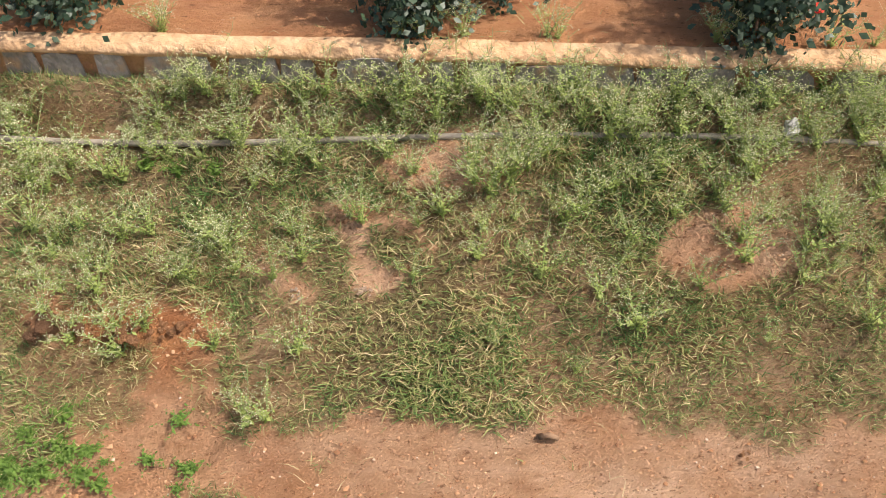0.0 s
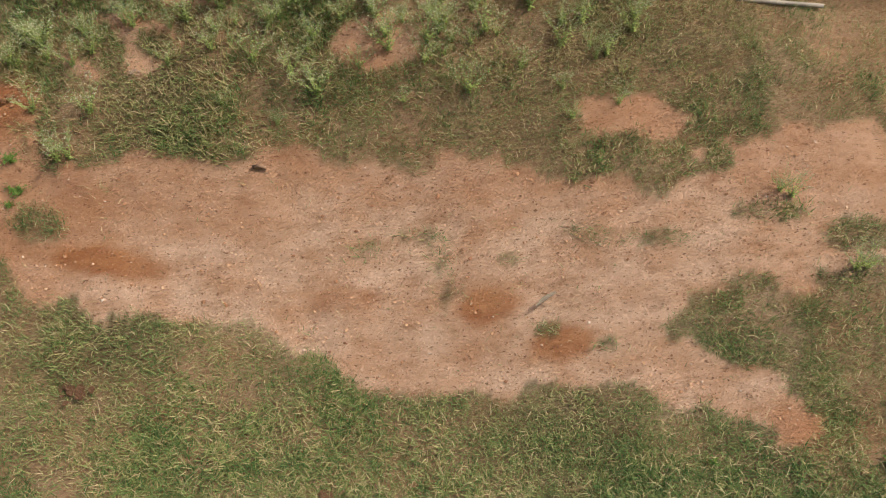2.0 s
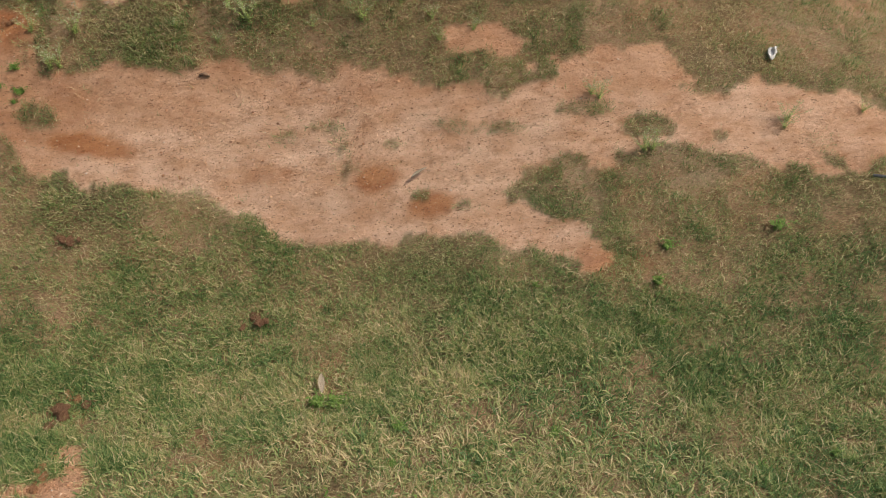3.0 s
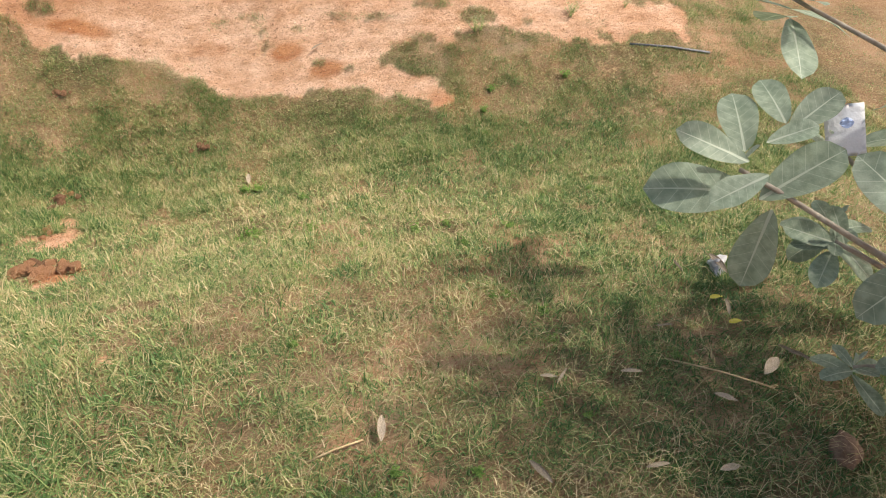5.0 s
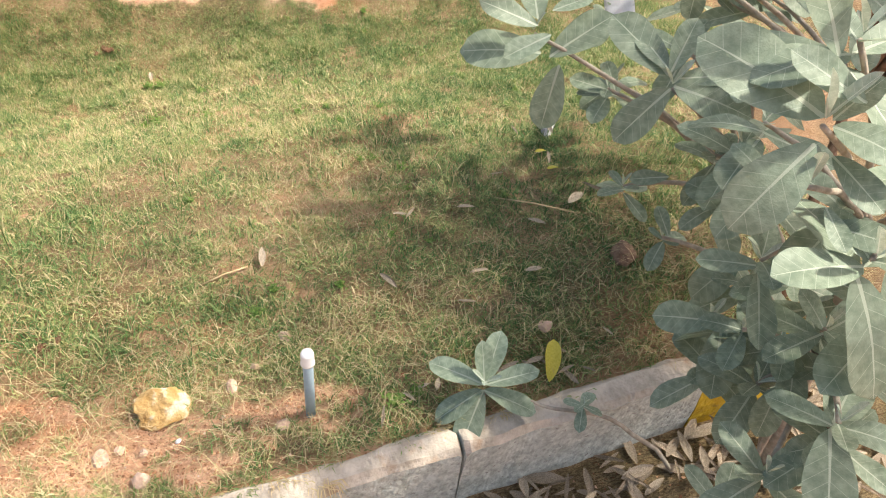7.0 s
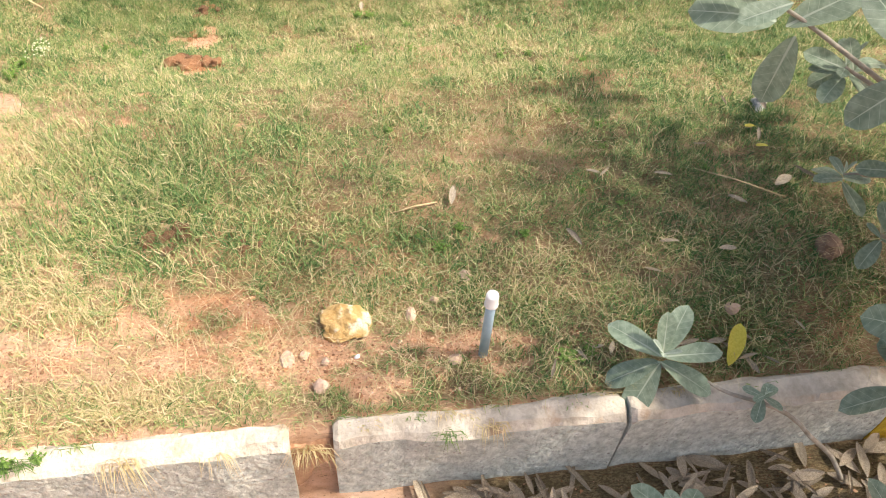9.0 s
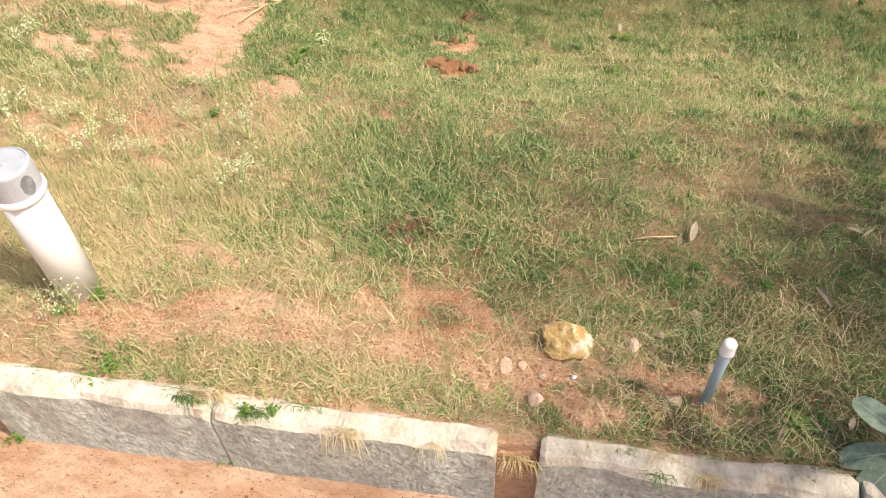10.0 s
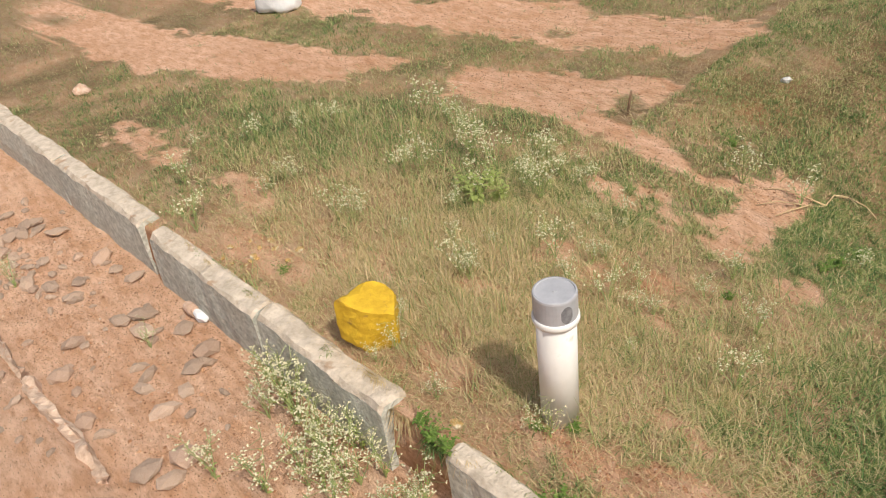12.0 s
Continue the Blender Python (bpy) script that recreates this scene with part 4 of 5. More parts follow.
def build_shrub():
    base = Vector((1.74, -0.16, DRAIN))
    s = thing("milkweed_shrub", "tall grey-green milkweed shrub with broad waxy leaves by the kerb", "shrub", 0, 0, 0)
    forks = {"f1": (1.80, 0.02, 0.22), "f2": (1.95, 0.20, 0.32), "f3": (1.60, -0.12, 0.30), "f4": (2.15, 0.15, 0.55), "f5": (1.62, -0.06, 0.62)}
    for k, (n0, n1, r0, r1, mat) in enumerate((("b", "f1", 0.020, 0.015, BARK), ("f1", "f2", 0.014, 0.010, BARK), ("b", "f3", 0.016, 0.011, BARK), ("f1", "f4", 0.015, 0.011, BROWN_BARK), ("f3", "f5", 0.011, 0.009, BARK))):
        a = base if n0 == "b" else forks[n0]
        stem_between(s, a, forks[n1], r0, r1, mat, 0.02, k)
    tips = [  # place, leaf length, fork, pairs, heading, tilt
        ((1.81, 0.81, 0.53), 0.17, "f2", 0, 35, (-0.2, 0.3)), ((1.87, 0.61, 0.45), 0.11, "f2", 3, None, (0, 0.2)), ((1.83, 0.44, 0.56), 0.19, "f2", 0, 60, (-0.1, 0.1)),
        ((1.40, 0.05, 0.90), 0.235, "f5", 0, 50, (-0.2, 0.1)), ((1.40, 0.03, 0.80), 0.19, "f5", 0, 115, (-0.4, 0.0)), ((1.56, 0.09, 0.30), 0.13, "f3", 0, 70, (-0.4, 0.2)),
        ((1.586, -0.05, 0.44), 0.13, "f3", 0, 20, (-0.2, 0.1)), ((1.528, -0.05, 0.37), 0.10, "f3", 3, None, (-0.3, 0)), ((1.515, -0.18, 0.44), 0.14, "f3", 3, None, (-0.3, 0)),
        ((1.40, -0.22, 0.38), 0.15, "f3", 3, 80, (-0.3, -0.1)), ((1.51, 0.08, 0.98), 0.20, "f5", 3, None, (0, 0)), ((1.77, 0.23, 0.40), 0.13, "f2", 3, None, (-0.3, 0.1)),
        ((1.72, 0.30, 0.27), 0.08, "f1", 2, None, (-0.3, 0.3)), ((2.29, 0.62, 0.56), 0.17, "f4", 3, None, (0, 0.2)), ((2.27, 0.46, 0.63), 0.18, "f4", 3, None, (0, 0)),
        ((1.79, 0.46, 0.28), 0.10, "f2", 3, None, (-0.2, 0.2)), ((1.38, -0.10, 0.76), 0.20, "f5", 3, None, (-0.2, -0.2)), ((1.64, 0.0, 0.44), 0.13, "f3", 2, None, (-0.2, 0)),
        ((2.17, 0.97, 0.72), 0.19, "f4", 3, None, (0, 0.2)), ((1.98, 0.65, 0.40), 0.13, "f2", 3, None, (0, 0.2)), ((1.80, 0.24, 0.53), 0.17, "f2", 3, None, (0, 0)),
        ((1.66, -0.30, 0.55), 0.17, "f3", 3, None, (0, -0.2)), ((1.33, -0.14, 0.10), 0.13, "f3", 3, None, (-0.3, 0)), ((1.95, 0.0, 0.75), 0.19, "f4", 3, None, (0, 0)),
        ((2.05, 0.35, 0.80), 0.19, "f4", 3, None, (0, 0)), ((1.62, 0.13, 0.62), 0.17, "f5", 3, None, (-0.2, 0.2)), ((2.03, 0.74, 0.54), 0.10, "f2", 2, None, (0, 0.2)),
        ((1.52, 0.02, 0.36), 0.15, "f3", 3, None, (-0.4, 0.1)), ((1.49, -0.10, 0.50), 0.16, "f3", 3, None, (-0.3, 0)), ((1.36, -0.20, 0.46), 0.16, "f3", 3, None, (-0.3, -0.1)), ((1.45, -0.06, 0.33), 0.14, "f3", 3, None, (-0.3, 0)),
        ((1.50, 0.03, 0.24), 0.14, "f3", 3, None, (-0.4, 0.1)), ((1.31, -0.16, 0.30), 0.15, "f3", 3, None, (-0.3, 0)), ((1.46, -0.17, 0.64), 0.18, "f5", 3, None, (-0.2, -0.1)), ((1.72, 0.20, 0.66), 0.18, "f5", 3, None, (-0.1, 0.1)),
        ((1.50, 0.05, 0.55), 0.15, "f5", 3, None, (-0.3, 0.1)), ((1.58, -0.15, 0.80), 0.19, "f5", 3, None, (-0.1, -0.1)), ((1.92, 0.33, 0.62), 0.17, "f2", 3, None, (-0.1, 0.1)),
        ((1.66, 0.07, 0.34), 0.14, "f3", 3, None, (-0.3, 0.1)), ((1.60, -0.02, 0.22), 0.13, "f3", 3, None, (-0.4, 0.0)), ((1.74, 0.14, 0.50), 0.15, "f1", 3, None, (-0.2, 0.1)), ((1.86, 0.30, 0.44), 0.14, "f2", 3, None, (-0.2, 0.1)),
        ((1.98, 0.50, 0.58), 0.15, "f2", 3, None, (-0.1, 0.1)), ((2.10, 0.58, 0.72), 0.16, "f4", 3, None, (0, 0.1)), ((1.56, -0.02, 0.70), 0.16, "f5", 3, None, (-0.2, 0))]
    for k, (p, size, fork, pairs, heading, tilt) in enumerate(tips):
        stem_between(s, forks[fork], p, 0.008, 0.0045, BARK, 0.03, k + 20)
        rosette(s, p, size, 100 + k, pairs, heading, True, tilt)
    # The broad outer leaves: from, to, shape.
    for a, b, k in (
        ((1.795, 0.771, 0.501), (1.654, 0.91, 0.519), 1),
        ((1.804, 0.75, 0.496), (1.939, 0.682, 0.603), 0),
        ((1.789, 0.79, 0.568), (1.702, 0.906, 0.617), 2),
        ((1.831, 0.82, 0.556), (1.9, 0.915, 0.633), 1),
        ((1.842, 0.792, 0.588), (1.931, 0.742, 0.621), 2),
        ((1.779, 0.743, 0.57), (1.654, 0.779, 0.545), 2),
        ((1.812, 0.723, 0.485), (1.737, 0.697, 0.338), 0),
        ((1.914, 0.785, 0.589), (2.03, 0.76, 0.656), 0),
        ((1.914, 0.796, 0.6), (1.953, 0.892, 0.653), 1),
        ((1.828, 0.454, 0.586), (1.843, 0.636, 0.659), 0),
        ((1.823, 0.452, 0.597), (1.912, 0.468, 0.694), 2),
        ((1.841, 0.441, 0.58), (1.921, 0.355, 0.601), 2),
        ((1.824, 0.436, 0.57), (1.882, 0.26, 0.575), 1),
        ((1.82, 0.438, 0.565), (1.71, 0.49, 0.446), 0),
        ((1.824, 0.457, 0.601), (1.859, 0.571, 0.633), 2),
        ((1.421, 0.057, 0.9), (1.38, 0.253, 0.977), 1),
        ((1.394, 0.046, 0.874), (1.251, 0.073, 0.791), 3),
        ((1.428, 0.018, 0.943), (1.397, 0.132, 0.986), 2),
        ((1.457, 0.084, 0.972), (1.463, 0.179, 1.102), 2),
        ((1.428, 0.042, 0.89), (1.418, -0.064, 0.912), 1),
        ((1.428, 0.023, 0.848), (1.416, -0.081, 0.817), 0),
        ((1.392, -0.009, 0.791), (1.355, -0.069, 0.768), 2),
        ((1.396, -0.021, 0.761), (1.399, -0.116, 0.792), 0),
        ((1.432, 0.047, 0.896), (1.457, 0.019, 0.973), 0),
        ((1.533, 0.072, 0.326), (1.467, 0.181, 0.313), 1),
        ((1.533, 0.059, 0.324), (1.412, -0.009, 0.263), 0),
        ((1.54, 0.065, 0.331), (1.527, -0.04, 0.335), 1),
        ((1.578, -0.057, 0.445), (1.493, 0.019, 0.42), 0),
        ((1.576, -0.058, 0.443), (1.604, -0.122, 0.504), 0),
        ((1.573, -0.061, 0.439), (1.495, -0.122, 0.443), 2),
        ((1.603, -0.004, 0.447), (1.559, 0.078, 0.411), 0),
        ((1.517, -0.061, 0.395), (1.422, -0.088, 0.4), 2),
        ((1.514, -0.081, 0.391), (1.42, -0.135, 0.344), 0),
        ((1.531, -0.202, 0.483), (1.44, -0.134, 0.458), 0),
        ((1.47, -0.092, 0.335), (1.382, -0.116, 0.285), 1),
        ((1.416, -0.23, 0.372), (1.345, -0.164, 0.334), 0),
        ((1.681, 0.117, 0.371), (1.588, 0.155, 0.282), 1),
        ((1.709, 0.103, 0.432), (1.673, -0.001, 0.406), 1),
        ((1.759, 0.19, 0.418), (1.759, 0.313, 0.426), 1),
        ((1.708, 0.282, 0.293), (1.73, 0.34, 0.337), 2),
        ((1.787, 0.358, 0.379), (1.725, 0.424, 0.366), 2),
        ((1.875, 0.598, 0.446), (1.83, 0.698, 0.454), 2),
        ((1.879, 0.592, 0.447), (1.909, 0.652, 0.494), 2),
        ((2.211, 0.616, 0.646), (2.149, 0.58, 0.545), 0),
        ((2.215, 0.577, 0.622), (2.269, 0.429, 0.634), 1),
        ((2.235, 0.454, 0.699), (2.251, 0.319, 0.655), 1),
        ((2.216, 0.601, 0.643), (2.304, 0.589, 0.697), 1),
        ((2.227, 0.43, 0.667), (2.312, 0.442, 0.738), 0),
        ((2.219, 0.497, 0.577), (2.214, 0.552, 0.602), 2),
        ((1.871, 0.17, 0.858), (1.842, 0.093, 0.774), 0),
        ((1.974, 0.19, 0.848), (1.978, 0.089, 0.82), 1)):
        leaf_span(s, a, b, LEAVES[k])
    # Unseen upper crown, added to cast dappled shade: thin shoots, small joined leaves.
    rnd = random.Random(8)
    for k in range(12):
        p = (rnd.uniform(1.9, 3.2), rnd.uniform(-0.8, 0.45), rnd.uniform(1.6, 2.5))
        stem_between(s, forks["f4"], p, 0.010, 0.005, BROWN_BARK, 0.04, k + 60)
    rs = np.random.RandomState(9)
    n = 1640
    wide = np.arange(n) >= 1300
    # Ground spots to be shaded; each leaf is set sunward of its spot.
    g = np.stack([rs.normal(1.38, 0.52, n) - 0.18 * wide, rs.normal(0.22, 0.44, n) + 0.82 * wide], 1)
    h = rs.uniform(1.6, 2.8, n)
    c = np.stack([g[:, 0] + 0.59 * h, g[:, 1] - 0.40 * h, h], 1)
    # A hole in the added leaves keeps the big outer leaf sunlit.
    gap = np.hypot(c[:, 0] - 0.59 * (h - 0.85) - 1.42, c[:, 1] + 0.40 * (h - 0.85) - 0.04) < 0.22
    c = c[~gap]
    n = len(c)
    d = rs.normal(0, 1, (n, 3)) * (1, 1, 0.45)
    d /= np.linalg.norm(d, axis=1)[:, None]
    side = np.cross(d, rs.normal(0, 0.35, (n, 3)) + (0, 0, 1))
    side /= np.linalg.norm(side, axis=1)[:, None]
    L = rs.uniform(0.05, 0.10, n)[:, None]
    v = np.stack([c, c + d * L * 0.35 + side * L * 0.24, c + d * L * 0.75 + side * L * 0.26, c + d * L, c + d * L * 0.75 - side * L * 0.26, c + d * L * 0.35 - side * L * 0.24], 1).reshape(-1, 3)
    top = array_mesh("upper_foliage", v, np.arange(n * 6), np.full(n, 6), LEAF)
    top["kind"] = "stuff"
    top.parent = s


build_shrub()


def build_shoot():
    s = thing("milkweed_shoot", "young milkweed shoot sprawling over the kerb", "shrub", 0, 0, 0)
    tip = Vector((1.200, 0.375, 0.115))
    root = Vector((1.55, 0.0, DRAIN))
    mid = Vector((1.335, 0.20, 0.06))
    stem_between(s, root, mid, 0.006, 0.0045, BARK, 0.05, 1, "stem")
    stem_between(s, mid, tip - Vector((0, 0, 0.03)), 0.0045, 0.003, BARK, -0.01, 2, "stem")
    for h, pitch, L in ((62, 2, 0.135), (108, -30, 0.13), (152, -42, 0.14), (-20, 30, 0.125), (-78, 12, 0.125), (-104, -12, 0.13), (10, 55, 0.10)):
        leaf_at(s, tip + Vector((0, 0, -0.02 if pitch < 0 else 0)), h - 45, pitch, L, 0, LEAVES[0 if L > 0.128 else 2])
    for h in (30, 210, 120):
        leaf_at(s, tip + Vector((0, 0, 0.012)), h, 42, 0.045, 0, YOUNG[0], "young_leaf")
    rosette(s, mid + Vector((0, 0, 0.03)), 0.06, 5, 3)
    s2 = thing("milkweed_shoot", "young milkweed shoot among dead leaves in the drain", "shrub", 0, 0, 0)
    rosette(s2, (1.06, 0.115, -0.02), 0.13, 7, 3, 20)
    stem_between(s2, (1.08, 0.10, DRAIN), (1.06, 0.115, -0.03), 0.006, 0.004, BARK, 0, 5, "stem")


build_shoot()


# ---------------------------------------------------------------- leaf litter
def curled_leaf(name, mat, seed, curl=0.9):
    bm = bmesh.new()
    rows, across = 9, 4
    grid = []
    for i in range(rows + 1):
        t = i / rows
        half = 0.17 * math.sin(math.pi * min(1, t * 0.97 + 0.02)) ** 0.7 + 0.004
        line = []
        for j in range(across + 1):
            s = j / across * 2 - 1
            x = half * s * math.cos(curl * s)
            z = 0.6 * half * abs(s) * math.sin(curl * abs(s)) + 0.06 * math.sin(2.6 * t + seed) + 0.05 * noise.noise(Vector((s * 2, t * 4, seed)))
            line.append(bm.verts.new((x, t - 0.5, z)))
        grid.append(line)
    for a, b in zip(grid, grid[1:]):
        for k in range(across):
            bm.faces.new((a[k], a[k + 1], b[k + 1], b[k]))
    me = bpy.data.meshes.new(name)
    bm.to_mesh(me)
    bm.free()
    me.materials.append(mat)
    return me


DEAD = [curled_leaf("dead_leaf", DRY_LEAF, k, c) for k, c in enumerate((0.9, 0.5, 1.2))]


def dead_leaf(x, y, size, seed, mesh=None, label="curled pale brown dead leaf lying on the ground", lift=0.006, group="fallen leaves"):
    rnd = random.Random(seed)
    ob = new("fallen_leaf", mesh or DEAD[seed % 3])
    ob.matrix_basis = pose(x, y, spot(x, y) + lift + size * 0.10, rnd.uniform(-12, 12), rnd.uniform(-12, 12), rnd.uniform(0, 360)) @ Matrix.Diagonal((size, size, size * 0.7, 1))
    return tagged(ob, label, "leaf", group)


def build_litter():
    k = 0
    for x, y, size in ((2.09, 0.88, 0.09), (1.84, 0.60, 0.085), (1.91, 0.58, 0.085), (1.95, 0.77, 0.05), (1.14, 1.07, 0.06), (1.51, 0.90, 0.05), (1.30, 0.77, 0.07), (1.49, 0.92, 0.04), (1.80, 0.84, 0.04),
                       (1.62, 0.80, 0.05), (1.70, 0.62, 0.05), (2.02, 0.95, 0.05), (1.47, 0.62, 0.05), (1.56, 0.52, 0.05), (1.38, 0.58, 0.05), (2.00, 2.50, 0.05), (1.53, 2.25, 0.05)):
        dead_leaf(x, y, size, k, lift=0.018)
        k += 1
    rnd = random.Random(12)
    for _ in range(280):
        u, v = rnd.uniform(0.8, 2.4), -0.07 - abs(rnd.gauss(0, 0.17))
        dead_leaf(u * KY + v * KX, 0.93 - u * KX + v * KY, rnd.uniform(0.05, 0.10), k, lift=0.004 + rnd.uniform(0, 0.02))
        k += 1
    for _ in range(16):
        u, v = rnd.uniform(1.1, 2.0), rnd.uniform(0.01, 0.12)
        dead_leaf(u * KY + v * KX, 0.93 - u * KX + v * KY, rnd.uniform(0.03, 0.06), k, lift=0.012)
        k += 1
    yellow = leaf_mesh("yellow_leaf", YELLOW_LEAF, 0.3, 0.2, 0.2, 4)
    ob = new("fallen_leaf", yellow)
    ob.matrix_basis = pose(1.365, 0.305, spot(1.365, 0.305) + 0.02, 48, 10, -45) @ Matrix.Diagonal((0.10, 0.10, 0.10, 1))
    tagged(ob, "yellowed broad leaf fallen beside the kerb", "leaf", "fallen leaves")
    for x, y in ((1.98, 0.80), (1.93, 0.72)):
        ob = new("fallen_leaf", yellow)
        ob.matrix_basis = pose(x, y, spot(x, y) + 0.02, 20, 10, 70) @ Matrix.Diagonal((0.04, 0.04, 0.04, 1))
        tagged(ob, "small yellow leaf fallen in the grass", "leaf", "fallen leaves")


build_litter()


# ---------------------------------------------------------------- stones, clods, rubbish
def build_stones():
    stone("ochre_stone", "pitted ochre-yellow stone lying in dry grass", 0.712, 0.872, 0.068, 0.048, 0.036, OCHRE, 3, -22, 0.22, 0.8, 0.35, sub=4)
    for k, (x, y, a, b, c) in enumerate(((0.58, 0.742, 0.020, 0.018, 0.022), (0.855, 0.818, 0.022, 0.014, 0.010), (1.03, 0.845, 0.020, 0.015, 0.011), (0.925, 0.825, 0.013, 0.012, 0.010), (0.59, 0.84, 0.013, 0.012, 0.010),
                                         (0.55, 0.85, 0.024, 0.020, 0.010), (0.87, 0.655, 0.018, 0.016, 0.010), (0.98, 0.70, 0.016, 0.014, 0.010), (0.62, 0.80, 0.012, 0.010, 0.008), (1.46, 0.40, 0.02, 0.02, 0.012))):
        stone("small_stone", "small pinkish stone half sunk in the earth", x, y, a, b, c, PINK_STONE, 20 + k, k * 50, 0.2, 0.8, group="stones by the kerb", sub=2)
    stone("white_pebble", "small white pebble by the kerb", 0.69, 0.78, 0.008, 0.006, 0.006, PLASTIC, 35, 0, 0.2, 0.5, sub=2)
    stone("mossy_stone", "brown weathered stone beneath the shrub", 1.76, 0.39, 0.040, 0.030, 0.022, BROWN_BARK, 36, 20, 0.3, 0.4)
    stone("far_stone", "pale stone lying at the grass edge", -3.44, 3.06, 0.06, 0.05, 0.04, PINK_STONE, 37, 10, 0.2, 0.9)
    rnd = random.Random(38)
    for k in range(16):
        r = rnd.uniform(0.008, 0.020)
        stone("yellow_crumb", "crumb of yellowish stone on bare earth beside the kerb", rnd.gauss(-1.56, 0.10), rnd.gauss(1.84, 0.05), r, r * 0.8, r * 0.5, OCHRE, 140 + k, k * 40, 0.4, 0.5, group="yellow crumbs", sub=2)
    # Ochre lump standing in for a yellow leaf at the kerb gap.
    stone("kerb_yellow_lump", "small yellow lump by the kerb, in place of a fallen leaf", -0.62, 1.28, 0.02, 0.018, 0.010, OCHRE, 39, 10, 0.3, 0.6)
    clods = ((0.84, 2.18, 0.050, CLOD), (0.875, 2.20, 0.035, CLOD), (0.80, 2.20, 0.035, CLOD), (0.845, 2.23, 0.03, DARK_CLOD), (1.03, 2.56, 0.035, DARK_CLOD), (1.06, 2.58, 0.025, CLOD), (0.45, 1.31, 0.034, DARK_CLOD), (0.49, 1.29, 0.022, DARK_CLOD),
             (1.22, 2.905, 0.022, DARK_CLOD), (1.20, 2.92, 0.014, DARK_CLOD), (1.30, 3.36, 0.022, CLOD), (1.285, 3.385, 0.018, CLOD), (1.24, 3.40, 0.018, DARK_CLOD), (1.205, 3.425, 0.02, DARK_CLOD), (1.325, 3.335, 0.016, CLOD), (1.27, 3.37, 0.012, CLOD),
             (1.56, 3.22, 0.008, PINK_STONE), (1.49, 3.27, 0.007, GREY_STONE), (1.80, 3.27, 0.008, DARK_CLOD), (1.875, 2.83, 0.007, CLOD), (1.49, 2.50, 0.03, DARK_CLOD), (0.92, 2.43, 0.022, CLOD), (0.62, 1.20, 0.02, DARK_CLOD))
    crumbs = {}
    for mat in (CLOD, DARK_CLOD, PINK_STONE, GREY_STONE):
        for v in range(3):
            bm = bmesh.new()
            rock(bm, 1.2, 1.0, 0.8, 500 + v, 0.6, 2, 0.5)
            me = bpy.data.meshes.new("crumb")
            bm.to_mesh(me)
            bm.free()
            me.materials.append(mat)
            crumbs[mat.name, v] = me
    for k, (x, y, r, mat) in enumerate(clods):
        label = "loose clods of bright red earth in the grass" if mat is CLOD else "dark crumbly clods of earth in the grass"
        heap = thing("earth_clod", label, "clod", x, y, spot(x, y), k * 37, "earth clods")
        rnd = random.Random(500 + k)
        for q in range(9):
            t = r * rnd.uniform(0.16, 0.5)
            piece = new("crumb", crumbs[mat.name, q % 3])
            piece.parent = heap
            piece.matrix_basis = pose(rnd.gauss(0, 0.7) * r, rnd.gauss(0, 0.6) * r, t * 0.35 + (0.25 * r if q > 6 else 0), 0, 0, rnd.uniform(0, 360)) @ Matrix.Diagonal((t, t, t, 1))


build_stones()


def build_rubble():
    """Grey rubble and chips on the drain floor."""
    meshes = []
    for k, (a, b, c) in enumerate(((1.0, 0.65, 0.30), (1.0, 0.8, 0.40), (1.0, 0.5, 0.38), (1.0, 0.9, 0.25))):
        bm = bmesh.new()
        rock(bm, a, b, c, 70 + k, 0.45, 1, 0.6)
        me = bpy.data.meshes.new("rubble")
        bm.to_mesh(me)
        bm.free()
        me.materials.append(GREY_STONE if k != 1 else PINK_STONE)
        meshes.append(me)
    rnd = random.Random(21)
    places = []
    for _ in range(34):
        places.append((rnd.gauss(-2.95, 0.20), rnd.gauss(-0.42, 0.09), rnd.uniform(0.016, 0.036)))
    for _ in range(80):
        places.append((rnd.uniform(-3.6, -1.35), rnd.uniform(-0.62, -0.10), rnd.choice((0.018, 0.028, 0.042, 0.055, 0.066))))
    for _ in range(26):
        places.append((rnd.uniform(-2.7, -1.5), rnd.uniform(-1.0, -0.72), rnd.uniform(0.010, 0.03)))
    for k, (u, v, r) in enumerate(places):
        v = max(-1.05, min(-0.09, v))
        if -0.72 < v < -0.63:
            v = -0.6
        x, y = u * KY + v * KX, 0.93 - u * KX + v * KY
        ob = new("rubble_stone", meshes[k % 4])
        ob.matrix_basis = pose(x, y, spot(x, y) + r * 0.22, rnd.uniform(-10, 10), rnd.uniform(-10, 10), rnd.uniform(0, 360)) @ Matrix.Diagonal((r, r, r, 1))
        tagged(ob, "angular grey rubble stone on the drain floor", "stone", "rubble in the drain")


build_rubble()


